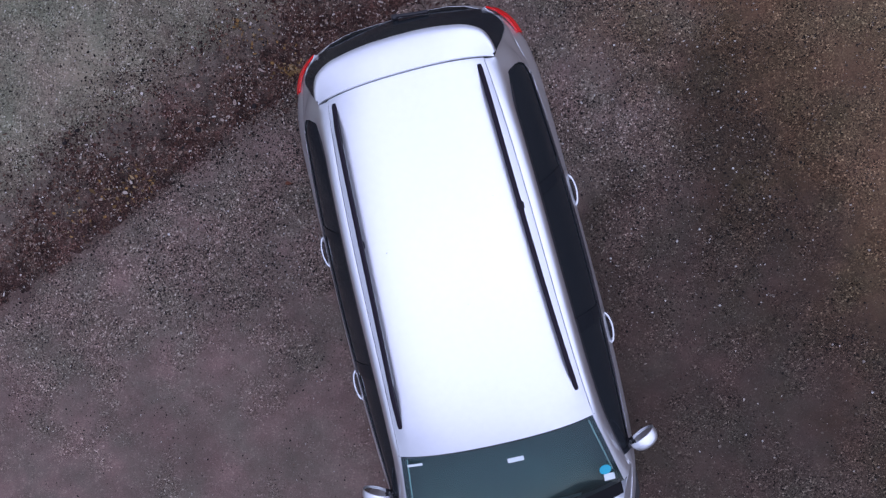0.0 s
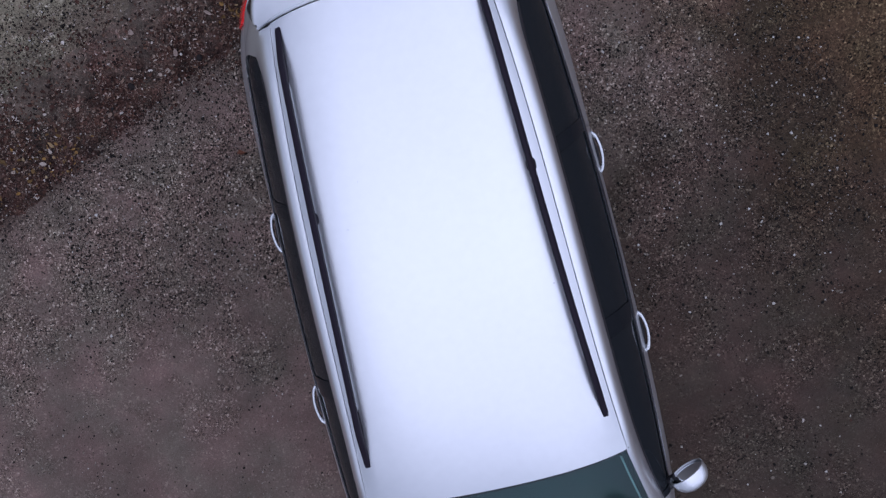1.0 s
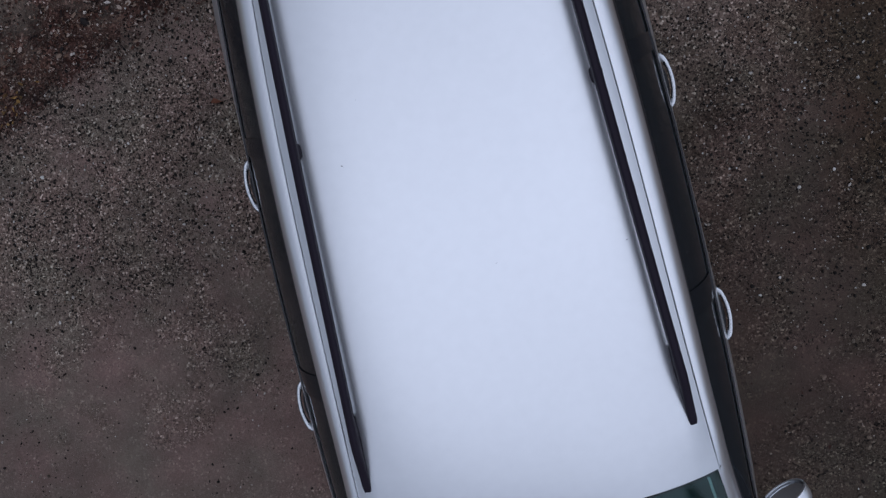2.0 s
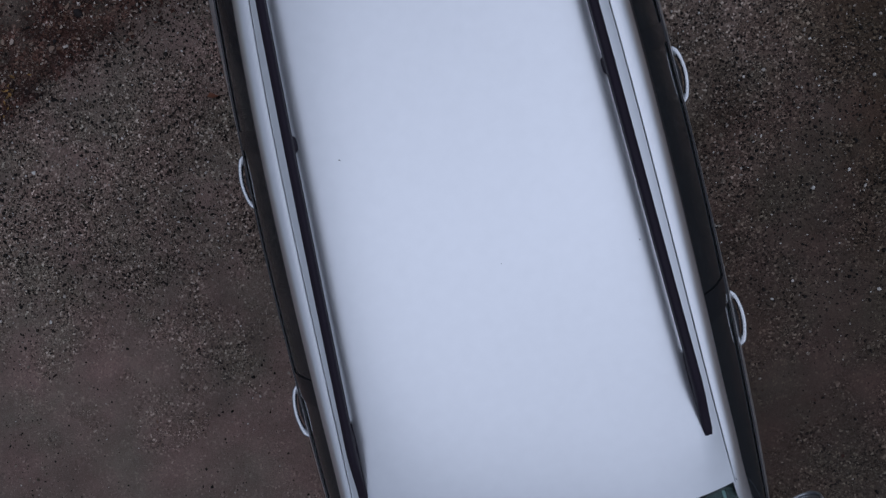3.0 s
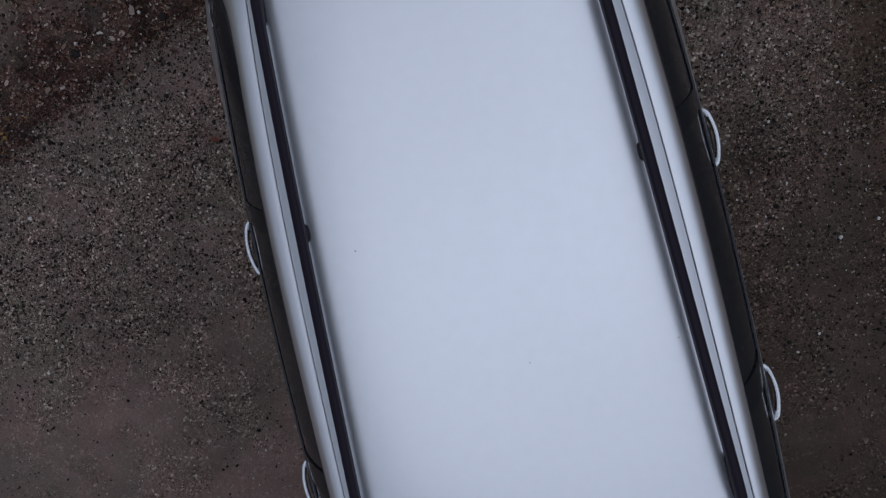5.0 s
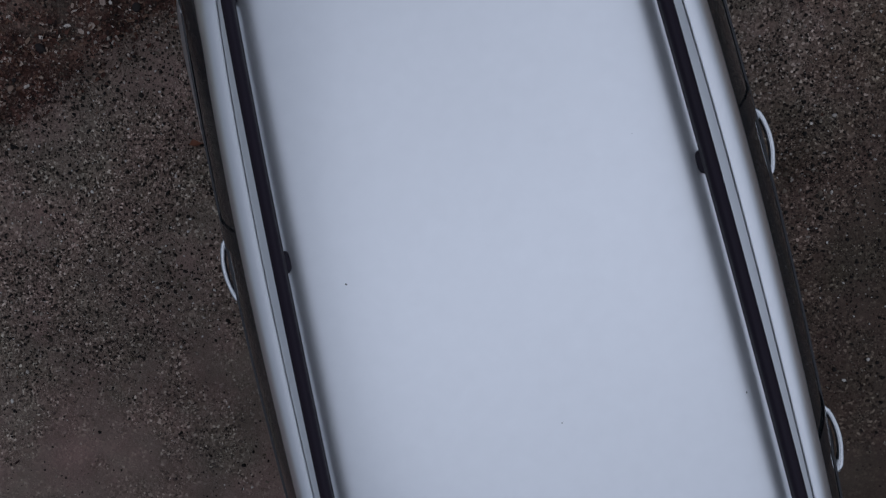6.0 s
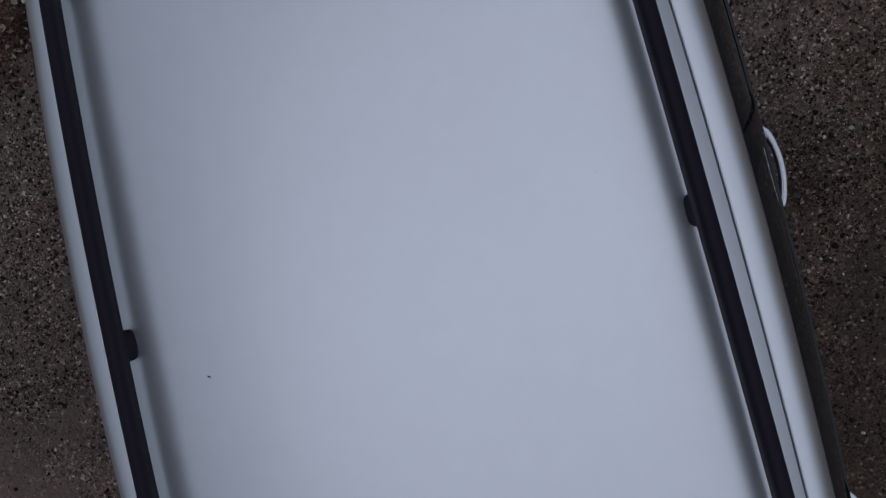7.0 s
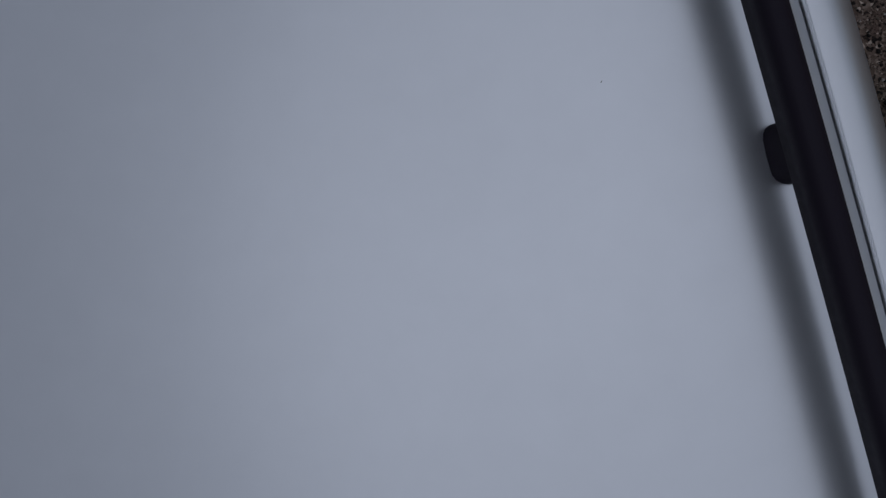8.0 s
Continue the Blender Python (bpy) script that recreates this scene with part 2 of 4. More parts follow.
# ---- the car ----
car = thing("car", "silver estate car with black roof rails parked on worn asphalt", "car")


def build_roof():
    edge = [0.80, 0.84, 0.865, 0.875, 0.885, 0.895, 0.905, 0.92, 0.935, 0.95, 0.965, 0.98, 1.0]
    us, vs = [*(-k for k in edge[::-1]), *lin(-0.76, 0.76, 31), *edge], lin(0, 1, 61)

    def top(k, v):
        y = roof_front(k) * (1 - v) + roof_rear(k) * v
        x = k * seam_x(y)
        return x, y, roof_z(x, y)

    part("roof_panel", sheet("roof_panel", top, us, vs, PAINT), car, "smooth silver roof panel with a few dirt flecks", 0.003)
    # dark bed of the joints beside and behind the roof
    for side in (-1, 1):
        ys = lin(-1.34, 0.86, 50)
        me = sheet("roof_joint", lambda y, t: (side * (seam_x(y) - 0.004 + 0.014 * t), y, roof_z(seam_x(y), y) - 0.010), ys, (0, 1), BLACK, side > 0)
        part("roof_joint", me, car, "thin dark roof joint", 0.002)
        me = sheet("joint_bead", lambda y, t: (side * (seam_x(y) + 0.0012 + 0.0014 * t), y, roof_z(seam_x(y), y) - 0.0022 - 0.0006 * t), ys, (0, 1), PAINT, side < 0)
        part("joint_bead", me, car, "narrow silver bead between the roof joints", 0.006)
    me = sheet("tailgate_joint", lambda k, t: (k * 0.53, roof_rear(k * 1.1) - 0.006 + 0.014 * t, roof_z(k * 0.53, 0.88) - 0.009), lin(-1, 1, 31), (0, 1), BLACK)
    part("tailgate_joint", me, car, "thin dark joint above the tailgate", 0.002)


# top line of the side windows, from the rear corner to the foot of the windscreen pillar
TOPLINE = [(0.603, 0.775, 1.33), (0.589, 0.60, 1.352), (0.594, 0.4, 1.380), (0.606, 0, 1.405), (0.619, -0.4, 1.388), (0.637, -0.8, 1.328), (0.655, -1.1, 1.258), (0.683, -1.37, 1.176), (0.726, -1.6, 1.082), (0.785, -1.83, 0.985)]
SCREEN_EDGE = [(0.601, -1.342, 1.337), (0.627, -1.472, 1.272), (0.656, -1.60, 1.20), (0.688, -1.75, 1.12), (0.722, -1.905, 1.035)]


def build_greenhouse(side):
    flip = side > 0
    mir = np.array([side, 1, 1])
    top = curve_through(TOPLINE, 61)
    # cant rail from the rear pillar forward, running on as the windscreen pillar
    outer = np.r_[curve_through([(0.540, 0.858, 1.408), (0.570, 0.818, 1.378), TOPLINE[0]], 8)[:-1], top]
    foot = curve_through([(seam_x(-1.25) + 0.0038, -1.25, roof_z(seam_x(-1.25), -1.25) - 0.003), *SCREEN_EDGE], 40)
    ahead = [i for i, p in enumerate(outer) if p[1] < -1.25]
    inner = []
    for i, p in enumerate(outer):
        if i < ahead[0]:
            inner.append((seam_x(p[1]) + 0.0038, p[1], roof_z(seam_x(p[1]), p[1]) - 0.0012))
        else:
            t = 39 * (i - ahead[0] + 0.5) / (len(ahead) - 0.5)
            inner.append([np.interp(t, range(40), foot[:, k]) for k in range(3)])
    inner = np.array(inner)

    def frame_line(i, t):
        full = min(1.0, i / 8)
        # flat beside the joint, rolling over to nearly upright at the window
        turn = radians(84) * t
        roll = np.array([math.sin(turn) / math.sin(radians(84)), t, (1 - math.cos(turn)) / (1 - math.cos(radians(84)))])
        roll = roll * full + t * (1 - full)
        p = inner[i] * (1 - roll) + outer[i] * roll
        return tuple(p * mir)

    # windows and pillars below the window line
    def pane(y, t):
        i = float(np.interp(-y, -top[:, 1], range(len(top))))
        a = np.array([np.interp(i, range(len(top)), top[:, k]) for k in range(3)])
        low = np.array([belt(y) - 0.006, y, 1.0 - hood_drop(y) + 0.004])
        p = a * (1 - t) + low * t + np.array([0.016, 0, 0.006]) * 4 * t * (1 - t)
        return p

    def band(name, y0, y1, mat, t0=0.0, t1=1.0, lean=0.0, inset=0.0, lean_rear=None):
        def fn(y, t):
            t = t0 + (t1 - t0) * t
            k = (y - y1) / (y0 - y1)
            p = pane(y + (lean + ((lean if lean_rear is None else lean_rear) - lean) * k) * (t - 0.5), t)
            p[0] -= inset
            return tuple(p * mir)
        return sheet(name, fn, lin(y0, y1, 16), lin(0, 1, 8), mat, not flip)

    for y0, y1, name, lean, lean_rear in ((0.95, 0.130, "rear_quarter_window", 0.115, -0.16), (0.064, -0.757, "rear_door_window", 0.0, 0.115), (-0.848, -1.72, "front_door_window", 0.0, 0.0)):
        part(name, band(name, y0, y1, TINT, 0.0 if y0 > 0.5 else 0.02, 0.955, lean, 0.006, lean_rear), car, "dark tinted side window", 0.004)
    part("window_pillar", band("window_pillar", 0.132, 0.062, GLOSS, 0.0, 1.0, 0.115), car, "gloss black pillar", 0.004)
    part("window_pillar", band("window_pillar", -0.755, -0.850, GLOSS, 0.0, 1.0), car, "gloss black pillar", 0.004)
    part("window_pillar", band("window_pillar", -1.715, -1.750, GLOSS, 0.0, 1.0), car, "gloss black corner piece", 0.004)
    part("pillar_foot", band("pillar_foot", -1.749, -1.836, PAINT, -0.02, 1.06, 0.0, -0.002), car, "", 0.004)
    part("waist_seal", band("waist_seal", 0.775, -1.752, BLACK, 0.955, 1.045, 0.06, -0.006), car, "black rubber waist seal", 0.006)
    part("window_seal", band("window_seal", 0.70, -1.75, BLACK, -0.005, 0.035, 0.0, -0.002), car, "", 0.004)
    # the rear pillar, one pressing with the cant rail
    low = [flank(("rear", r, (1 - r**4) ** (1 / 4)), 1.0) for r in (0.52, 0.61, 0.69, 0.77, 0.84, 0.895)]
    b = curve_through([(0.603, 0.778, 1.329), (0.667, 0.830, 1.244), (0.707, 0.847, 1.169), (0.741, 0.839, 1.092), flank(("side", 0.785), 1.0), flank(("side", 0.885), 1.0), *low], 60)
    a = curve_through([(0.540, 0.862, 1.408), (0.580, 0.932, 1.335), (0.636, 1.032, 1.180), (0.668, 1.132, 1.074), (0.640, 1.212, 1.028), (0.570, 1.275, 1.008)], 60)
    bow = np.array([0.020, 0.008, 0.012])

    def pillar(i, j):
        if i == 0:
            return tuple(outer[j] * mir)
        t = j / 7
        return tuple((a[i] * (1 - t) + b[i] * t + bow * 4 * t * (1 - t) * min(1, i / 20)) * mir)

    bm = bmesh.new()
    bm.from_mesh(sheet("cant_rail", frame_line, range(len(outer)), lin(0, 1, 13), PAINT, not flip))
    bm.from_mesh(sheet("rear_pillar", pillar, range(60), range(8), PAINT, not flip))
    bmesh.ops.remove_doubles(bm, verts=bm.verts, dist=0.0004)
    bmesh.ops.recalc_face_normals(bm, faces=bm.faces)
    if sum(f.normal.z for f in bm.faces) < 0:
        bmesh.ops.reverse_faces(bm, faces=bm.faces)
    # the pillar flows into the cant rail without a crease
    soft = [q for q in bm.verts if q.co.y > 0.60 and not q.is_boundary]
    for k in range(30):
        bmesh.ops.smooth_vert(bm, verts=soft, factor=0.5, use_axis_x=True, use_axis_y=True, use_axis_z=True)
    for f in bm.faces:
        f.smooth = True
    me = bpy.data.meshes.new("side_frame")
    bm.to_mesh(me)
    bm.free()
    me.materials.append(PAINT)
    part("side_frame", me, car, "silver cant rail with windscreen and rear pillars", 0.004)


GLASS_LOW = [(0, 1.372, 1.0), (0.2, 1.357, 1.0), (0.39, 1.329, 1.0), (0.555, 1.278, 1.008), (0.635, 1.208, 1.03), (0.664, 1.132, 1.074), (0.632, 1.032, 1.180), (0.576, 0.932, 1.335), (0.538, 0.872, 1.408)]
SPOILER = [(0, 1.096, 1.462), (0.155, 1.092, 1.461), (0.31, 1.074, 1.457), (0.425, 1.046, 1.450), (0.490, 1.005, 1.438), (0.516, 0.955, 1.428), (0.532, 0.885, 1.412)]


def build_tail():
    half = curve_through(GLASS_LOW, 40)
    low = np.array([p * (-1, 1, 1) for p in half[::-1]][:-1] + list(half))
    half = curve_through(SPOILER, 40)
    edge = np.array([p * (-1, 1, 1) for p in half[::-1]][:-1] + list(half))
    under = edge - np.array([0, 0.012, 0.03])
    part("rear_window", loft("rear_window", under, low, TINT, 9, (0, 0.006, 0.010)), car, "black wraparound tailgate glass", 0.005)
    # spoiler: from the joint to the trailing edge, with a rolled lip
    def top(i, t):
        e = edge[i]
        k = max(-1.0, min(1.0, e[0] / 0.534))
        s = np.array([k * 0.530, roof_rear(k * 1.1) + 0.0032, roof_z(k * 0.530, roof_rear(k * 1.1)) - 0.0004])
        p = s * (1 - t) + e * t
        p[2] += 0.030 * t * t * (1 - t) * (1 - k * k)
        p[2] -= 0.018 * max(0, t - 0.9) ** 2 * 100 * 0.5
        return tuple(p)
    part("roof_spoiler", sheet("roof_spoiler", top, range(len(edge)), [0, 0.1, 0.25, 0.4, 0.55, 0.7, 0.8, 0.88, 0.94, 1], PAINT, True), car, "silver roof spoiler above the tailgate glass", 0.028)
    # wiper at the foot of the glass
    hub = part("rear_wiper", lathe("rear_wiper", [(-0.02, 0.0), (-0.02, 0.022), (0.02, 0.022), (0.02, 0.0)], 16, BLACK, 0.0, 1.372, 1.03), car, "black rear wiper")
    spine = curve_through([(0.0, 1.376, 1.04), (0.10, 1.356, 1.052), (0.22, 1.340, 1.06)], 12)
    part("wiper_arm", tube("wiper_arm", spine, lambda i: [tuple(spine[i] + (0, a, b)) for a, b in ((0.010, -0.006), (0.010, 0.010), (-0.010, 0.010), (-0.010, -0.006))], BLACK), hub)
    # lamps at the corners
    for side in (-1, 1):
        spots = [("rear", s, (1 - s**4) ** (1 / 4)) for s in lin(0.67, 0.84, 11)] + [("rear", (1 - c**4) ** (1 / 4), c) for c in lin(0.82, 0.76, 9)]
        swell = lambda i, z: 0.002 + 0.010 * math.sin(math.pi * i / 19) * math.sin(math.pi * min(1, (z - 0.68) / 0.29))
        me = sheet("tail_lamp", lambda i, z: tuple(np.array(flank(spots[i], z, swell(i, z))) * (side, 1, 1)), range(len(spots)), lin(0.70, 0.940, 16), RED, side > 0)
        part("tail_lamp", me, car, "glossy red tail lamp", 0.012)
    me = sheet("number_plate", lambda x, z: (x, 1.462, z), lin(-0.26, 0.26, 3), lin(0.62, 0.73, 3), PLATE, True)
    part("number_plate", me, car, "plain pale plate", 0.004)


def build_front():
    half = curve_through([(0, -2.05, 0.985), (0.25, -2.03, 0.988), (0.5, -1.978, 0.998), (0.722, -1.905, 1.033)], 16)
    base = np.array([p * (-1, 1, 1) for p in half[::-1]][:-1] + list(half))
    ks = lin(-1, 1, 31)
    head = np.array([(k * 0.599, roof_front(k) - 0.004, roof_z(k * 0.599, roof_front(k)) - 0.004) for k in ks])
    part("windscreen", loft("windscreen", head, base, SCREEN, 12, (0, -0.006, 0.008), True), car, "clear windscreen with a dark edge band", 0.005)
    band = np.array([h * 0.985 + b * 0.015 for h, b in zip(head, base)]) + (0, 0, -0.002)
    part("windscreen_band", loft("windscreen_band", head - (0, 0, 0.006), band - (0, 0, 0.002), BLACK, 3, (0, 0, 0), True), car, "black windscreen edge band", 0.002)
    rise = np.array([b * 0.93 + h * 0.07 for h, b in zip(head, base)])
    part("windscreen_band", loft("windscreen_band", rise - (0, 0, 0.004), base - (0, 0, 0.006), BLACK, 3, (0, 0, 0.003), True), car, "black windscreen edge band", 0.002)
    for side in (-1, 1):
        edge = curve_through(SCREEN_EDGE, 20) * (side, 1, 1)
        inn = edge - np.array([side * 0.028, 0.0, 0.004])
        part("windscreen_band", loft("windscreen_band", edge - (side * 0.004, 0, 0.004), inn, BLACK, 3, (0, 0, 0), side > 0), car, "black windscreen edge band", 0.002)
    # bonnet over the nose
    def bonnet(k, v):
        y = -1.97 + (-2.72 + 1.97) * v
        if v > 0.999:
            y = -2.665
        s = min(max((y + 1.6) / (-2.68 + 1.6), 0), 0.999)
        w = flank(("nose", s, (1 - s**2.6) ** (1 / 2.6)), 1.0)[0]
        return k * w, y, 1.0 - hood_drop(y) + 0.10 * (1 - k * k) * (1 - 0.6 * v)
    part("bonnet", sheet("bonnet", bonnet, lin(-1, 1, 25), [*lin(0, 0.88, 16), 0.91], PAINT, False), car, "silver bonnet", 0.004)
    part("scuttle", sheet("scuttle", lambda k, t: (k * 0.705, -1.905 - 0.10 * t - 0.14 * (1 - k * k), 0.980 + 0.03 * k * k - 0.02 * t), lin(-1, 1, 15), (0, 1), SCUTTLE, True), car, "black plastic scuttle below the windscreen", 0.01)
    for side in (-1, 1):
        ys = lin(-1.79, -2.12, 14)
        rim = []
        for y in ys:
            r = min(max((y + 1.6) / (-2.68 + 1.6), 0), 0.999)
            rim.append(flank(("nose", r, (1 - r**2.6) ** (1 / 2.6)), 1.0))
        rim = np.array(rim) * (side, 1, 1)
        inn = curve_through([(0.790, -1.80, 0.995), (0.768, -1.87, 1.0), (0.735, -1.95, 0.99), (0.70, -2.05, 0.965), (0.67, -2.14, 0.945)], 14) * (side, 1, 1)
        part("front_wing_top", loft("front_wing_top", inn, rim, PAINT, 6, (0, 0, 0.008), side < 0), car, "", 0.004)
        spots = [("nose", s, (1 - s**2.6) ** (1 / 2.6)) for s in (0.58, 0.65, 0.72, 0.8, 0.86)]
        me = sheet("headlamp", lambda i, z: tuple(np.array(flank(spots[i], z, 0.006)) * (side, 1, 1)), range(5), lin(0.80, 0.97, 6), CLEAR, side < 0)
        part("headlamp", me, car, "clear headlamp", 0.01)


def build_flanks(side):
    body = flank_part("body_side", side, lambda y, z: not in_door(0, y, z) and not in_door(1, y, z), PAINT)
    part("body_side", body, car, "", 0.002, crisp=False)
    for n, name, hy in ((0, "front_door", -0.948), (1, "rear_door", 0.005)):
        door = part(name, flank_part(name, side, lambda y, z: in_door(n, y, z), PAINT), car, "", 0.002, crisp=False)
        x0, _, hz = flank(("side", hy), 0.895)
        x0, hz = x0 + 0.002, hz + 0.010
        # the pull: two broad ends on the door and a bowed grip between them
        spine = curve_through([(x0 - 0.007, hy + 0.108, hz), (x0 + 0.003, hy + 0.092, hz), (x0 + 0.016, hy + 0.055, hz + 0.002), (x0 + 0.022, hy, hz + 0.002), (x0 + 0.016, hy - 0.055, hz), (x0 + 0.003, hy - 0.092, hz - 0.002), (x0 - 0.007, hy - 0.108, hz - 0.003)], 30)

        def ring(i):
            end = abs(i / 14.5 - 1)
            thick = 0.0095 + 0.0045 * max(0, end - 0.45) / 0.55 * (1 if end < 0.92 else 0.4)
            tall = 0.012 + 0.009 * max(0, end - 0.45) / 0.55 * (1 if end < 0.92 else 0.3)
            return [(side * (spine[i][0] + thick * math.cos(a)), spine[i][1], spine[i][2] + tall * math.sin(a)) for a in np.arange(0, 6.28, 0.628)[:: side]]
        part("door_handle", tube("door_handle", spine, ring, CHROME), door, "satin silver pull handle")
        # bulged black sheet: the shade in the hollow behind the grip, put in as colour
        shade_patch = sheet("handle_shade", lambda y, z: (side * (flank(("side", y), z)[0] + 0.0015 + 0.011 * math.cos(1.57 * (y - hy) / 0.070) * math.cos(1.57 * (z - 0.89) / 0.032)), y, flank(("side", y), z)[2]), lin(hy - 0.070, hy + 0.070, 14), lin(0.858, 0.922, 9), BLACK, side < 0)
        part("handle_shade", shade_patch, door, "black patch standing in for the shaded recess behind the handle", 0.001)
    # black lip of each wheel arch
    for a in AXLES:
        angles = lin(radians(-8), radians(188), 30)
        pts = [(a + ARCH * math.cos(t), WHEEL_Z + ARCH * math.sin(t)) for t in angles]

        def lip(i, t):
            y, z = pts[i]
            z = max(z, 0.19)
            s = min(max((y + 1.6) / (-2.87 + 1.6), 0), 0.95)
            key = ("nose", s, (1 - s**2.6) ** (1 / 2.6)) if y < -1.6 else ("side", y)
            return side * (flank(key, z)[0] + 0.004 - 0.22 * t), a + (y - a) * (1.03 - 0.05 * t), WHEEL_Z + (z - WHEEL_Z) * (1.03 - 0.05 * t)
        part("wheel_arch", sheet("wheel_arch", lip, range(30), lin(0, 1, 4), BLACK, side < 0), car, "black wheel arch liner", 0.004)
    sill = sheet("sill", lambda y, t: (side * (0.80 - 0.06 * t), y, 0.185 - 0.02 * t), lin(-1.66, 0.22, 6), (0, 1), BLACK)
    part("sill", sill, car, "black sill", 0.02)


def build_mirror(side):
    """A silver door mirror: rounded shell, dark rim, glass towards the rear."""
    cx, cy, cz = side * 0.902, -1.655, 0.985
    turn = Matrix.Rotation(side * radians(26), 3, "Z")

    def shell(a, t):
        r = math.sin(t * math.pi / 2) ** 0.55
        p = turn @ Vector((0.092 * r * math.cos(a), -0.084 * math.cos(t * math.pi / 2) ** 0.8, 0.064 * r * math.sin(a)))
        return cx + p.x, cy + p.y, cz + p.z
    mirror = part("door_mirror", sheet("door_mirror", shell, lin(0, 2 * math.pi, 29), lin(0, 1, 11), PAINT, True), car, "silver door mirror housing", 0.006, 1.0)

    def pane(a, t):
        p = turn @ Vector((0.086 * t * math.cos(a), -0.008, 0.058 * t * math.sin(a)))
        return cx + p.x, cy + p.y, cz + p.z
    part("mirror_glass", sheet("mirror_glass", pane, lin(0, 2 * math.pi, 29), (0.02, 0.5, 1), MIRROR), mirror, "mirror glass", 0.003)
    spine = curve_through([(side * 0.785, -1.74, 0.925), (side * 0.815, -1.725, 0.93), (side * 0.85, -1.70, 0.945)], 8)
    part("mirror_foot", tube("mirror_foot", spine, lambda i: [tuple(spine[i] + (0, 0.035 * math.cos(a), 0.018 * math.sin(a))) for a in np.arange(0, 6.28, 0.628)], BLACK), mirror, "black mirror foot")


def build_rail(side):
    """A raised roof rail: a bar with end feet and one small foot halfway."""
    y0, y1 = 0.830, -1.150
    ys = lin(y0, y1, 90)

    def lift(y):
        e = min(y0 - y, y - y1)
        t = min(e / 0.20, 1)
        return t * t * (3 - 2 * t)

    def section(i):
        y = ys[i]
        k = lift(y)
        e = min(y0 - y, y - y1)
        tip = min(1.0, 0.75 + e / 0.03)
        x = rail_x(y)
        base = roof_z(x, y)
        top, low = base + 0.009 + 0.0485 * k, base + (0.0298 * min(1, max(0, (e - 0.16) / 0.10)) - 0.003)
        w = 0.0102 * tip
        v = 1.8 * w
        out = [(-w, low), (-w, top - 0.006), (-w + 0.004, top - 0.001), (-w * 0.1, top), (0.5 * v, top - 0.006), (v - 0.003, top - 0.009 * k - 0.004), (v, top - 0.013 * k - 0.005), (v, low)]
        ring = [(side * (x + a), y, z) for a, z in out]
        return ring if side < 0 else ring[::-1]
    rail = part("roof_rail", tube("roof_rail", ys, section, RAIL), car, "black raised roof rail", bevel=0.0)
    # end feet reach outwards a little
    for a, b in ((y0 - 0.02, y0 - 0.25), (y1 + 0.02, y1 + 0.27)):
        fy = lin(a, b, 14)

        def foot(i):
            y = fy[i]
            f = math.sin(math.pi * min(1, (i + 0.6) / 9) / 2) if i < 9 else (1 - 0.06 * (i - 9))
            x, base = rail_x(y) + 0.006, roof_z(rail_x(y) + 0.01, y)
            h = 0.008 + 0.017 * lift(y)
            ring = [(side * (x + u * f), y, base + v) for u, v in ((-0.0175, -0.003), (-0.0165, h), (0.004, h), (0.008, h * 0.5), (0.010, -0.003))]
            return ring if side < 0 else ring[::-1]
        part("rail_foot", tube("rail_foot", fy, foot, RAIL), rail)
    # the small foot halfway, flared towards the roof
    x, base = rail_x(-0.02) + 0.003, roof_z(rail_x(-0.02), -0.02)
    rows = []
    for t in lin(0, 1, 7):
        h = -0.003 + 0.0375 * t
        f = 0.72 + 0.44 * (1 - t) ** 1.5
        ring = []
        for a in np.arange(0, 2 * math.pi, 2 * math.pi / 20):
            c, s = math.cos(a), math.sin(a)
            sharp = 0.55 if s > 0 else 0.95
            ring.append((side * (x + 0.0042 + 0.0195 * f * math.copysign(abs(c) ** sharp, c)), -0.020 + (0.0265 * min(f, 1)) * math.copysign(abs(s) ** 0.5, s), base + h - 0.004 * max(c, 0)))
        rows.append(ring if side > 0 else ring[::-1])
    part("rail_foot", tube("rail_foot", rows, lambda i: rows[i], RAIL), rail, "small flared middle foot")


def build_wheel(side, y):
    tyre = part("wheel", lathe("wheel", [(-0.10, 0.20), (-0.10, 0.285), (-0.085, 0.31), (-0.05, 0.315), (0.05, 0.315), (0.085, 0.31), (0.10, 0.285), (0.095, 0.21)], 40, RUBBER, side * 0.765, y, 0.315, side), car, "black tyre on an alloy rim")
    part("rim", lathe("rim", [(-0.09, 0.205), (0.088, 0.208), (0.092, 0.196), (0.05, 0.185), (0.03, 0.17)], 40, ALLOY, side * 0.765, y, 0.315, side), tyre, "silver alloy rim")
    part("hub", lathe("hub", [(0.03, 0.001), (0.078, 0.001), (0.082, 0.03), (0.07, 0.055), (0.03, 0.06)], 24, ALLOY, side * 0.765, y, 0.315, side), tyre)
    part("brake_disc", lathe("brake_disc", [(-0.02, 0.001), (0.0, 0.001), (0.0, 0.15), (-0.02, 0.15)], 32, BLACK, side * 0.765, y, 0.315, side), tyre)
    for k in range(5):
        m = Matrix.Rotation(2 * math.pi * k / 5, 4, "X")
        part("spoke", box("spoke", side * 0.83, y, 0.315, 1, 1, 1, ALLOY, Matrix.Diagonal((1, 1, 1, 1)) @ m @ Matrix.Translation((0, 0, 0.12)) @ Matrix.Diagonal((0.03, 0.045, 0.16, 1))), tyre, bevel=0.006)


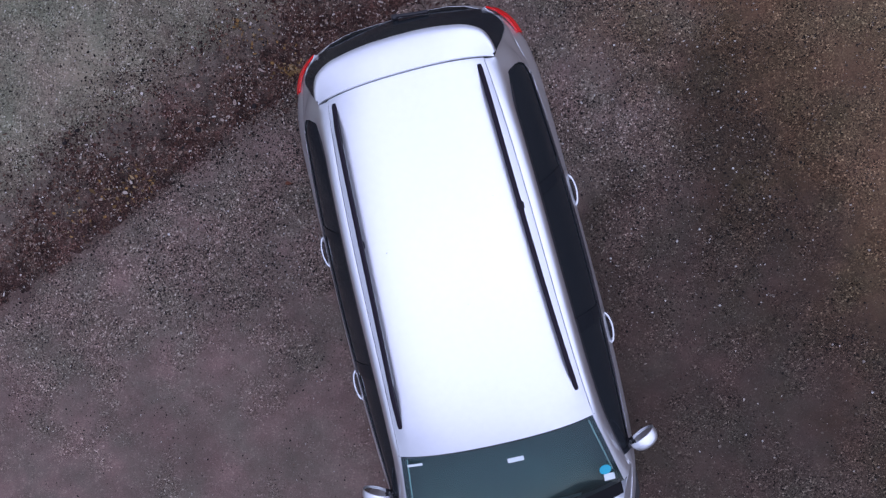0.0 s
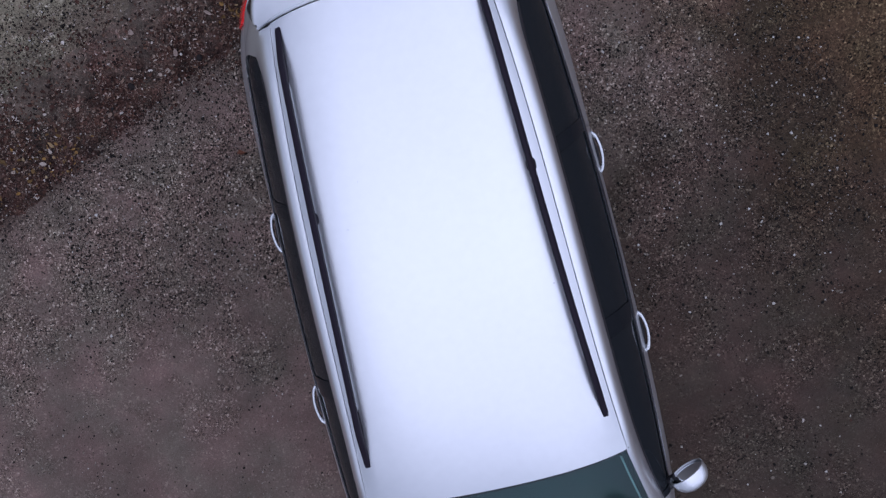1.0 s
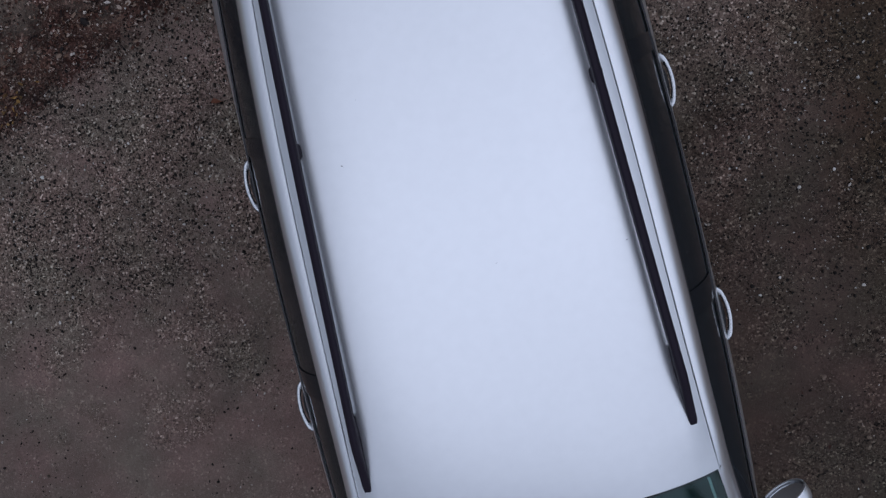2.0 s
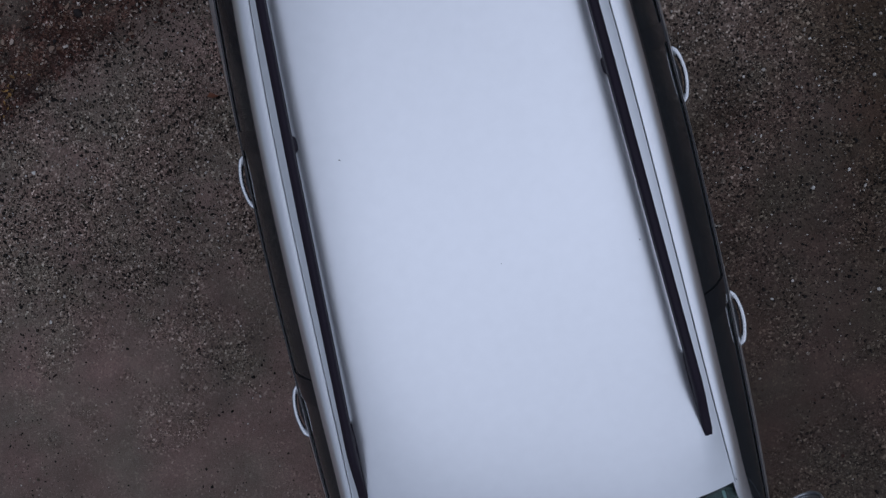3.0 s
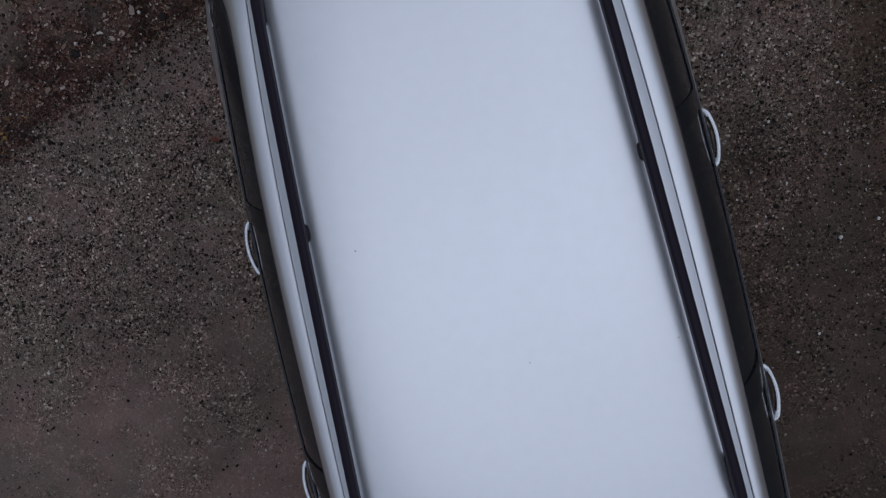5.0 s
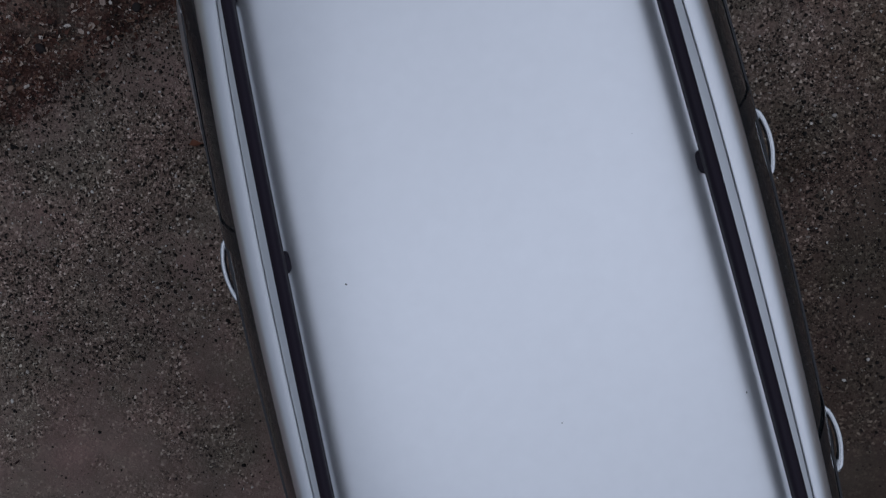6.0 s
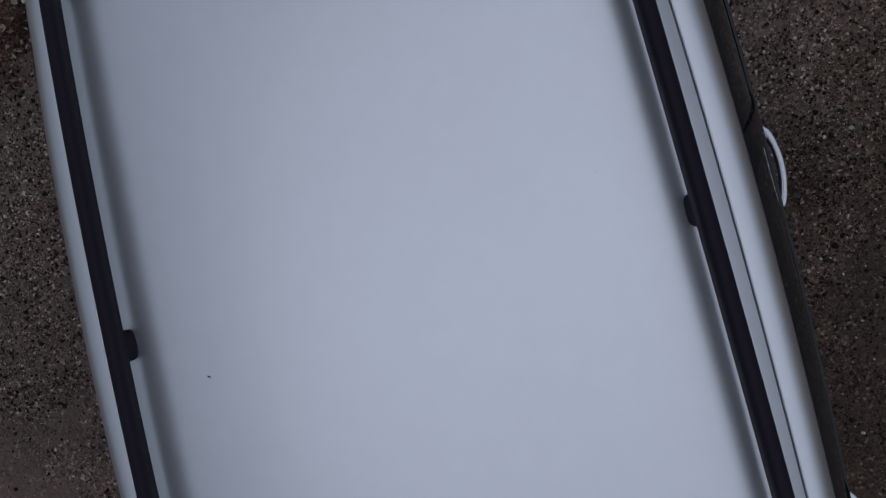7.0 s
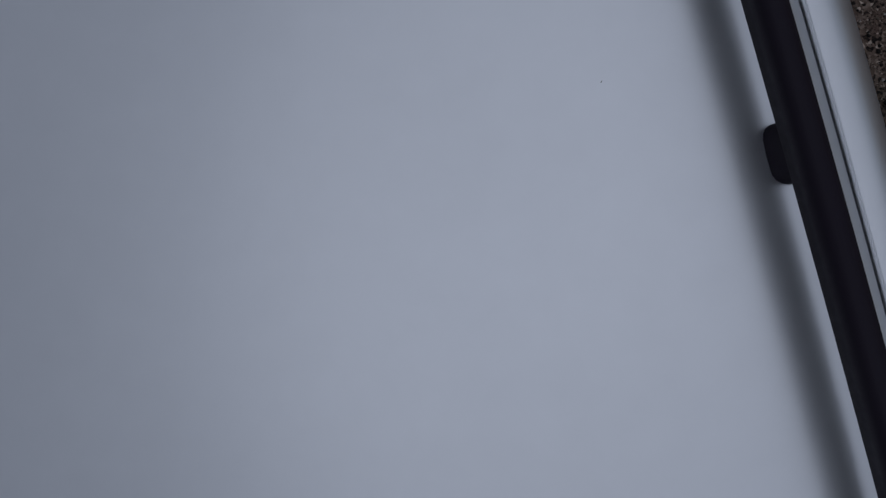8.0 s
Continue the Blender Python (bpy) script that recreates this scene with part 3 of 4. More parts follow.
def build_seat(x, y):
    seat = part("seat", box("seat", x, y, 0.50, 0.50, 0.50, 0.20, CLOTH), car, "dark cloth seat", bevel=0.05)
    back = box("backrest", x, y + 0.30, 0.80, 0.48, 0.15, 0.62, CLOTH, Matrix.Rotation(radians(-14), 4, "X"))
    part("backrest", back, seat, bevel=0.05)
    part("headrest", box("headrest", x, y + 0.40, 1.17, 0.26, 0.10, 0.16, CLOTH), seat, bevel=0.04)


def build_cabin():
    part("cabin_floor", sheet("cabin_floor", lambda x, y: (x, y, 0.30), lin(-0.78, 0.78, 3), lin(-2.0, 1.3, 3), CLOTH), car, "dark cabin floor", 0.03)
    part("headliner", sheet("headliner", lambda k, y: (k * (seam_x(y) - 0.01), y, roof_z(k * 0.5, y) - 0.035), lin(-1, 1, 9), lin(-1.28, 0.84, 9), CLOTH), car, "dark headliner", 0.006)
    half = curve_through([(0, -2.05, 0.93), (0.4, -2.02, 0.93), (0.70, -1.93, 0.93)], 10)
    a = np.array([p * (-1, 1, 1) for p in half[::-1]][:-1] + list(half))
    b = a + np.array([0, 0.52, -0.03])
    part("dashboard", loft("dashboard", a, b, DASH, 8, (0, 0, 0.03)), car, "dark moulded dashboard", 0.12)
    for x in (-0.36, 0.36):
        build_seat(x, -0.95)
    for side in (-1, 1):
        # thin pale line that follows each side edge of the windscreen from inside
        line = curve_through(SCREEN_EDGE, 20)[1:16] * (side, 1, 1) - np.array([side * 0.034, 0.008, 0.022])
        pale_tube = tube("edge_strip", line, lambda i: [tuple(line[i] + (0.005 * math.cos(a), 0, 0.005 * math.sin(a))) for a in np.arange(0, 6.28, 1.05)], PAPER)
        part("edge_strip", pale_tube, car, "pale strip just inside the windscreen edge")
    part("rear_bench", box("rear_bench", 0, 0.05, 0.52, 1.25, 0.50, 0.20, CLOTH), car, "dark cloth rear bench", bevel=0.05)
    part("bench_back", box("bench_back", 0, 0.36, 0.82, 1.25, 0.15, 0.60, CLOTH, Matrix.Rotation(radians(-16), 4, "X")), car, bevel=0.05)
    part("load_cover", box("load_cover", 0, 0.88, 0.93, 1.20, 0.86, 0.015, CLOTH), car, "dark load cover", bevel=0.004)
    n = 40
    hoop = [Vector((0.36 + 0.18 * math.cos(2 * math.pi * i / n), 0, 0.18 * math.sin(2 * math.pi * i / n))) for i in range(n)]
    tilt = Matrix.Rotation(radians(-25), 3, "X")
    ring = []
    for i in range(n + 1):
        c = hoop[i % n] - Vector((0.36, 0, 0))
        o = c.normalized()
        ring.append([tuple(Vector((0.36, -1.40, 0.90)) + tilt @ (c + o * 0.014 * math.cos(a) + Vector((0, 0.014 * math.sin(a), 0)))) for a in np.arange(0, 6.28, 0.785)])
    wheel = part("steering_wheel", tube("steering_wheel", ring, lambda i: ring[i], DASH, False), car, "dark steering wheel")
    part("wheel_boss", box("wheel_boss", 0.36, -1.41, 0.90, 0.30, 0.05, 0.09, DASH, tilt.to_4x4()), wheel, bevel=0.02)


def on_screen(x, y):
    """A place on the outside of the windscreen above x, y."""
    k = x / 0.65
    a = Vector((k * 0.599, roof_front(k) - 0.004, roof_z(k * 0.599, roof_front(k)) - 0.004))
    b = Vector((k * 0.722, -2.05 + 0.145 * k * k, 0.985 + 0.048 * k * k))
    t = (y - a.y) / (b.y - a.y)
    return a.lerp(b, t).z + 0.008 * 4 * t * (1 - t)


def build_sticker(name, x0, x1, y0, y1, mat, label, round_off=0.0):
    n = 10
    if round_off:
        fn = lambda a, t: ((x0 + x1) / 2 + (x1 - x0) / 2 * t * math.cos(a), (y0 + y1) / 2 + (y1 - y0) / 2 * t * math.sin(a), 0)
        me = sheet(name, lambda a, t: (fn(a, t)[0], fn(a, t)[1], on_screen(*fn(a, t)[:2]) + 0.007), lin(0, 2 * math.pi, 25), (0.01, 0.5, 1), mat)
    else:
        me = sheet(name, lambda x, y: (x, y, on_screen(x, y) + 0.007), lin(x0, x1, n), lin(y1, y0, n), mat)
    part(name, me, car, label, 0.0012)


build_roof()
for s in (-1, 1):
    build_greenhouse(s)
    build_flanks(s)
    build_mirror(s)
    build_rail(s)
    for a in AXLES:
        build_wheel(s, a)
build_tail()
build_front()
build_cabin()
build_sticker("mirror_mount", 0.036, 0.137, -1.500, -1.535, PAPER, "pale rear-view mirror mount")
build_sticker("disc_sticker", 0.575, 0.652, -1.735, -1.815, TEAL, "round teal paper disc", 1.0)
build_sticker("disc_holder", 0.598, 0.668, -1.815, -1.872, PAPER, "pale lower half of the disc holder")
build_sticker("screen_sticker", -0.574, -0.475, -1.400, -1.418, PAPER, "small pale sticker")


# ---- ground ----
ALONG, ACROSS = Vector((0.955, 0.297, 0)), Vector((-0.297, 0.955, 0))


def ground_material(name, tones, darker, darker_at, rust, rust_at, film, soil, soil_at, spread, mottle, silt=0.0):
    """Tarmac or concrete of fine stones: grains of several tones, a smooth film of silt in patches, and a darker zone
    and a brown stain that come in along x.
    """
    m, n, l, b = material(name)
    at = n.new("ShaderNodeTexCoord")

    def noise_at(scale, detail=4.0, rough=0.6):
        t = n.new("ShaderNodeTexNoise")
        t.inputs["Scale"].default_value, t.inputs["Detail"].default_value, t.inputs["Roughness"].default_value = scale, detail, rough
        l.new(at.outputs["Object"], t.inputs["Vector"])
        return t.outputs["Fac"]

    def span(value, a, c, to_a=0.0, to_b=1.0):
        r = n.new("ShaderNodeMapRange")
        for k, v in (("From Min", a), ("From Max", c), ("To Min", to_a), ("To Max", to_b)):
            r.inputs[k].default_value = v
        l.new(value, r.inputs["Value"])
        return r.outputs[0]

    def math_of(op, x, y):
        r = n.new("ShaderNodeMath")
        r.operation = op
        for k, v in enumerate((x, y)):
            if isinstance(v, float):
                r.inputs[k].default_value = v
            else:
                l.new(v, r.inputs[k])
        return r.outputs[0]

    def mix(fac, x, y, blend="MIX"):
        r = n.new("ShaderNodeMix")
        r.data_type, r.blend_type = "RGBA", blend
        for k, v in ((0, fac), (6, x), (7, y)):
            if isinstance(v, tuple):
                r.inputs[k].default_value = (*v, 1)
            elif isinstance(v, float):
                r.inputs[k].default_value = v
            else:
                l.new(v, r.inputs[k])
        return r.outputs[2]

    def grains(scale, stops):
        v = n.new("ShaderNodeTexVoronoi")
        v.inputs["Scale"].default_value = scale
        l.new(at.outputs["Object"], v.inputs["Vector"])
        sep = n.new("ShaderNodeSeparateColor")
        l.new(v.outputs["Color"], sep.inputs[0])
        ramp = n.new("ShaderNodeValToRGB")
        e = ramp.color_ramp.elements
        e[0].position, e[0].color = stops[0][0], (*stops[0][1], 1)
        e[1].position, e[1].color = stops[-1][0], (*stops[-1][1], 1)
        for p, c in stops[1:-1]:
            e.new(p).color = (*c, 1)
        l.new(sep.outputs[0], ramp.inputs[0])
        return ramp.outputs[0], v.outputs["Distance"]

    fine, dist = grains(205.0, tones)
    coarse = grains(96.0, tones)[0]
    pick = span(noise_at(14.0), 0.39, 0.55)
    col = mix(pick, mix(0.05, fine, film), coarse)
    sep = n.new("ShaderNodeSeparateXYZ")
    l.new(at.outputs["Object"], sep.inputs[0])
    # silt washed over the grains: in patches, thicker towards the front of the car
    ahead = math_of("MULTIPLY", span(sep.outputs[1], 0.1, -1.3, 0.0, silt), span(sep.outputs[0], 0.6, 1.4, 1.0, 0.35))
    washed = math_of("ADD", noise_at(1.6, 6.0, 0.65), ahead)
    patch = span(washed, 0.49, 0.64, 0.0, 0.66 + silt)
    col = mix(patch, col, film)
    col = mix(0.75, col, mix(1.0, col, mix(span(noise_at(0.9, 5.0), 0.3, 0.7), (0.62, 0.62, 0.60), (1.38, 1.33, 1.32)), "MULTIPLY"))
    col = mix(0.8, col, mix(1.0, col, mix(span(noise_at(2.1, 6.0, 0.6), 0.36, 0.64), (0.86, 0.96, 0.90), (1.12, 1.0, 1.02)), "MULTIPLY"))
    col = mix(1.0, col, mix(span(noise_at(7.0, 5.0, 0.6), 0.36, 0.62), (mottle[0],) * 3, (mottle[1],) * 3), "MULTIPLY")
    where = math_of("ADD", sep.outputs[0], math_of("MULTIPLY", span(noise_at(1.3, 5.0), 0, 1, -1, 1), 1.1))
    slant = math_of("ADD", where, math_of("MULTIPLY", sep.outputs[1], -0.85))
    lean = math_of("ADD", where, math_of("MULTIPLY", sep.outputs[1], 0.35))
    # darker zone along x, stronger towards the front, fading further out
    amount = math_of("MULTIPLY", span(slant, darker_at[0], darker_at[1]), span(lean, darker_at[2], darker_at[3], 1.0, 0.0))
    col = mix(amount, col, mix(1.0, col, darker, "MULTIPLY"))
    col = mix(span(lean, *rust_at), col, mix(1.0, col, rust, "MULTIPLY"))
    # mould spread thinly out of the drift of leaves
    across = math_of("ADD", math_of("MULTIPLY", sep.outputs[0], -0.376), math_of("MULTIPLY", sep.outputs[1], 0.930))
    across = math_of("ADD", across, -0.1245)
    across = math_of("ADD", across, math_of("MULTIPLY", span(noise_at(5.0, 8.0, 0.7), 0, 1, -1, 1), spread))
    col = mix(span(across, *soil_at, 0.0, 0.7), col, mix(0.5, mix(1.0, col, (0.55, 0.42, 0.38), "MULTIPLY"), soil))
    l.new(col, b.inputs["Base Color"])
    b.inputs["Specular IOR Level"].default_value = 0.12
    l.new(span(noise_at(3.0), 0.35, 0.7, 0.55, 0.9), b.inputs["Roughness"])
    height = math_of("ADD", math_of("MULTIPLY", dist, -1.0), math_of("MULTIPLY", noise_at(90.0), 0.6))
    bp = n.new("ShaderNodeBump")
    bp.inputs["Strength"].default_value, bp.inputs["Distance"].default_value = 0.9, 0.004
    l.new(height, bp.inputs["Height"])
    l.new(bp.outputs[0], b.inputs["Normal"])
    return m


TARMAC = ground_material("worn_tarmac", [(0.0, (0.008, 0.006, 0.005)), (0.17, (0.020, 0.015, 0.012)), (0.25, (0.089, 0.065, 0.050)), (0.70, (0.148, 0.111, 0.088)), (0.90, (0.24, 0.19, 0.152)), (1.0, (0.55, 0.47, 0.39))],
                         (0.42, 0.405, 0.375), (1.0, 1.7, 2.3, 3.5), (0.81, 0.69, 0.47), (1.5, 2.8), (0.149, 0.109, 0.091), (0.075, 0.050, 0.040), (1.50, 1.62), 0.22, (0.9, 1.1), 0.17)
CONCRETE = ground_material("worn_concrete", [(0.0, (0.016, 0.015, 0.012)), (0.10, (0.05, 0.045, 0.032)), (0.2, (0.108, 0.095, 0.065)), (0.7, (0.192, 0.172, 0.119)), (0.9, (0.26, 0.235, 0.17)), (1.0, (0.50, 0.46, 0.37))],
                           (0.5, 0.5, 0.5), (3.0, 4.0, 5.0, 6.0), (0.90, 0.75, 0.55), (3.0, 6.0), (0.200, 0.181, 0.125), (0.105, 0.082, 0.066), (2.75, 2.30), 0.95, (0.84, 1.12))
MOULD = ground_material("leaf_mould", [(0.0, (0.011, 0.006, 0.004)), (0.25, (0.036, 0.017, 0.012)), (0.65, (0.087, 0.043, 0.031)), (0.86, (0.15, 0.084, 0.062)), (0.94, (0.22, 0.16, 0.13)), (1.0, (0.44, 0.37, 0.32))],
                        (0.6, 0.6, 0.6), (1.0, 2.0, 5.0, 6.0), (1.0, 0.8, 0.6), (1.0, 3.0), (0.064, 0.035, 0.026), (0.260, 0.222, 0.170), (1.78, 2.34), 0.9, (0.36, 1.12))


def islands(name, stops, rough=0.8):
    """Loose pieces in several tones, one tone a piece."""
    m, n, l, b = material(name)
    g = n.new("ShaderNodeNewGeometry")
    ramp = n.new("ShaderNodeValToRGB")
    e = ramp.color_ramp.elements
    e[0].position, e[0].color = stops[0][0], (*stops[0][1], 1)
    e[1].position, e[1].color = stops[-1][0], (*stops[-1][1], 1)
    for p, c in stops[1:-1]:
        e.new(p).color = (*c, 1)
    l.new(g.outputs["Random Per Island"], ramp.inputs[0])
    at, t = n.new("ShaderNodeTexCoord"), n.new("ShaderNodeTexNoise")
    t.inputs["Scale"].default_value, t.inputs["Detail"].default_value = 170, 5.0
    l.new(at.outputs["Object"], t.inputs["Vector"])
    mul = n.new("ShaderNodeMix")
    mul.data_type, mul.blend_type = "RGBA", "MULTIPLY"
    mul.inputs[0].default_value = 0.6
    l.new(ramp.outputs[0], mul.inputs[6])
    l.new(t.outputs["Fac"], mul.inputs[7])
    l.new(mul.outputs[2], b.inputs["Base Color"])
    b.inputs["Roughness"].default_value = rough
    b.inputs["Specular IOR Level"].default_value = 0.2
    return m


GRIT = islands("loose_grit", [(0.0, (0.006, 0.005, 0.004)), (0.58, (0.018, 0.014, 0.011)), (0.68, (0.09, 0.068, 0.048)), (0.86, (0.18, 0.145, 0.11)), (0.95, (0.36, 0.31, 0.26)), (1.0, (0.75, 0.72, 0.66))])
LEAF = islands("dead_leaves", [(0.0, (0.016, 0.009, 0.007)), (0.38, (0.066, 0.027, 0.018)), (0.62, (0.125, 0.058, 0.038)), (0.76, (0.19, 0.115, 0.075)), (0.85, (0.30, 0.215, 0.16)), (0.94, (0.48, 0.39, 0.32)), (1.0, (0.68, 0.61, 0.54))], 0.75)
OCHRE = islands("ochre_leaves", [(0.0, (0.10, 0.06, 0.022)), (0.4, (0.19, 0.11, 0.036)), (0.8, (0.34, 0.19, 0.055)), (1.0, (0.42, 0.33, 0.20))], 0.7)
CRUMB = islands("mould_crumbs", [(0.0, (0.014, 0.009, 0.007)), (0.4, (0.035, 0.019, 0.014)), (0.75, (0.075, 0.043, 0.032)), (0.93, (0.14, 0.10, 0.08)), (1.0, (0.40, 0.35, 0.31))], 0.9)

ground = new("ground", sheet("ground", lambda x, y: (x, y, 0), [-400, -40, -6, 6, 40, 400], [-400, -40, -6, 6, 40, 400], TARMAC))
tagged(ground, "worn dark tarmac strewn with grit, brown stains to one side", "ground", kind="structure")


def edge_wobble(u, k):
    return 0.11 * noise.noise(Vector((u * 1.7, k, 0))) + 0.09 * noise.noise(Vector((u * 6, k, 3))) + 0.07 * noise.noise(Vector((u * 17, k, 6))) + 0.04 * noise.noise(Vector((u * 43, k, 9)))


def near_edge(u):
    return 1.675 + 0.083 * min(max(u, -3.0), 0.0) + 0.35 * edge_wobble(u, 1)


def far_edge(u):
    return 2.52 + 0.8 * edge_wobble(u, 2)


def strip_point(u, v, z):
    p = ALONG * u + ACROSS * v
    return p.x, p.y, z


us = lin(-16, 16, 420)
slab = sheet("pavement", lambda u, t: strip_point(u, (2.16 + 0.5 * edge_wobble(u, 5)) * (1 - t) + 14 * t, 0.006), us, (0, 0.02, 0.1, 0.4, 1), CONCRETE)
tagged(part("pavement", slab, None, thick=0.006), "pale grey worn concrete beyond a line of leaf litter", "pavement", kind="structure")


def bank(u, v):
    """Height of the leaf mould bank: it breaks up into islands towards both edges."""
    t = (v - near_edge(u)) / (far_edge(u) - near_edge(u))
    if not 0 < t < 1:
        return -0.004
    lumps = noise.noise(Vector((u * 9, v * 9, 2))) + 0.7 * noise.noise(Vector((u * 23, v * 23, 5)))
    rise = 0.022 * (math.sin(math.pi * t) ** 0.7) * (0.6 + 0.5 * noise.noise(Vector((u * 3, v * 5, 1)))) + 0.005 * lumps
    thin_far, thin_near = min(max((t - 0.60) / 0.40, 0), 1), min(max((0.16 - t) / 0.16, 0), 1)
    rise += (0.013 - 0.026 * thin_far + 0.007 * lumps - rise) * min(1, thin_far * 3)
    return rise * (1 - thin_near) + (0.003 - 0.006 * thin_near + 0.005 * lumps) * thin_near


def mound(u, t):
    v = near_edge(u) * (1 - t) + far_edge(u) * t
    return strip_point(u, v, max(bank(u, v), -0.006))


bed = new("litter_bed", sheet("litter_bed", mound, [*lin(-16, -5.1, 60), *lin(-5, 2.4, 460), *lin(2.5, 16, 60)], lin(0, 1, 60), MOULD))
tagged(bed, "low bank of dark brown leaf mould along the tarmac edge", "soil", kind="stuff")

ICO_V = []
g = (1 + 5**0.5) / 2
for a, c in ((1, g), (-1, g), (1, -g), (-1, -g)):
    ICO_V += [(0, a, c), (a, c, 0), (c, 0, a)]
ICO_V = np.array(ICO_V) / math.hypot(1, g)
hull = bmesh.new()
for p in ICO_V:
    hull.verts.new(p)
bmesh.ops.convex_hull(hull, input=list(hull.verts))
hull.verts.index_update()
ICO_P = np.array([v.co[:] for v in hull.verts])
ICO_F = np.array([[v.index for v in f.verts] for f in hull.faces])
hull.free()


def scatter_stones(name, places, sizes, mat, seed):
    rng = np.random.default_rng(seed)
    n = len(places)
    v = ICO_P[None] * rng.uniform(0.7, 1.3, (n, 12, 1))
    v = v * (sizes[:, None, None] * rng.uniform(0.6, 1.3, (n, 1, 3)) * np.array([1, 1, 0.7]))
    a = rng.uniform(0, 6.28, n)
    c, s = np.cos(a)[:, None], np.sin(a)[:, None]
    v = np.stack([v[..., 0] * c - v[..., 1] * s, v[..., 0] * s + v[..., 1] * c, v[..., 2]], -1)
    v = v + places[:, None] + np.array([0, 0, 1])[None, None] * (sizes[:, None, None] * 0.35)
    f = (ICO_F[None] + 12 * np.arange(n)[:, None, None]).reshape(-1, 3)
    return mesh_from(name, v.reshape(-1, 3).tolist(), f.tolist(), mat, False)


def strewn(rng, n, x0, x1, y0, y1, clump, floor_share):
    """Places on the ground, thicker in clumps, few on the silt ahead; none below the car."""
    out = []
    while len(out) < n:
        x, y = rng.uniform(x0, x1), rng.uniform(y0, y1)
        if abs(x) < 0.72 and -2.6 < y < 1.2:
            continue
        k = 0.5 + 0.5 * noise.noise(Vector((x * clump, y * clump, 7))) + 0.35 * noise.noise(Vector((x * clump * 3, y * clump * 3, 4)))
        bare = 1 - (0.75 if x < 0 else 0.3) * min(max((-0.2 - y) / 1.0, 0), 1)
        if rng.uniform() < bare * max(floor_share, min(1, (k - 0.35) * 2.2)):
            out.append((x, y, 0))
    return np.array(out)


rng = np.random.default_rng(4)
spots_of_grit = np.concatenate([strewn(rng, 44000, -4.2, 3.9, -3.0, 3.0, 1.1, 0.16), strewn(rng, 15000, -2.7, -0.9, -0.3, 1.5, 1.6, 0.35), strewn(rng, 11000, 0.9, 2.5, -1.2, 1.5, 1.6, 0.35)])
sizes = np.exp(rng.normal(-5.85, 0.5, len(spots_of_grit))).clip(0.0012, 0.010)
tagged(new("loose_grit", scatter_stones("loose_grit", spots_of_grit, sizes, GRIT, 1)), "loose grit and small stones lying on the tarmac", "gravel", kind="stuff")

u = rng.uniform(-4.6, 2.0, 4500)
v = np.where(np.arange(4500) < 3000, rng.normal(1.97, 0.29, 4500), rng.normal(1.43, 0.10, 4500))
places = np.array([strip_point(a, c, max(bank(a, c), 0.006 if c > 2.16 else 0.0) + 0.001) for a, c in zip(u, v)])
sizes = np.exp(rng.normal(-5.5, 0.42, 4500)).clip(0.002, 0.010)
v2 = np.where(rng.uniform(size=7000) < 0.45, rng.normal(1.62, 0.06, 7000), rng.normal(2.36, 0.22, 7000))
u2 = rng.uniform(-4.6, 2.0, 7000)
# a dark damp smear of soil where the drift meets the concrete
u2[-420:], v2[-420:] = rng.normal(-2.42, 0.13, 420), rng.normal(2.36, 0.045, 420)
u2[-560:-420], v2[-560:-420] = rng.normal(-2.78, 0.10, 140), rng.normal(2.33, 0.04, 140)
crumbs = np.array([strip_point(a, c, max(bank(a, c), 0.006 if c > 2.16 else 0.0)) for a, c in zip(u2, v2)])
tagged(new("soil_crumbs", scatter_stones("soil_crumbs", crumbs, np.exp(rng.normal(-5.6, 0.45, 7000)).clip(0.002, 0.010), CRUMB, 6)), "dark crumbs of leaf mould spread over the edges of the drift", "soil", kind="stuff")
tagged(new("litter_stones", scatter_stones("litter_stones", places, sizes, GRIT, 2)), "small stones among the dead leaves", "gravel", kind="stuff")


def on_slab(count, clump):
    """Places on the concrete, in drifts that thin out away from the litter."""
    out = []
    while len(out) < count:
        a, c = rng.uniform(-5.2, 1.2), 2.36 + rng.exponential(0.75)
        k = 0.5 + 0.7 * noise.noise(Vector((a * clump, c * clump, 21))) + 0.5 * noise.noise(Vector((a * clump * 4, c * clump * 4, 22)))
        if c < 4.6 and rng.uniform() < max(0.10, min(1, (k - 0.3) * 1.8)):
            out.append(strip_point(a, c, 0.0065))
    return np.array(out)


slab_grit = on_slab(9000, 1.3)
tagged(new("pavement_grit", scatter_stones("pavement_grit", slab_grit, np.exp(rng.normal(-5.55, 0.42, len(slab_grit))).clip(0.002, 0.010), GRIT, 12)), "dark crumbs and pale grit strewn over the concrete", "gravel", kind="stuff")


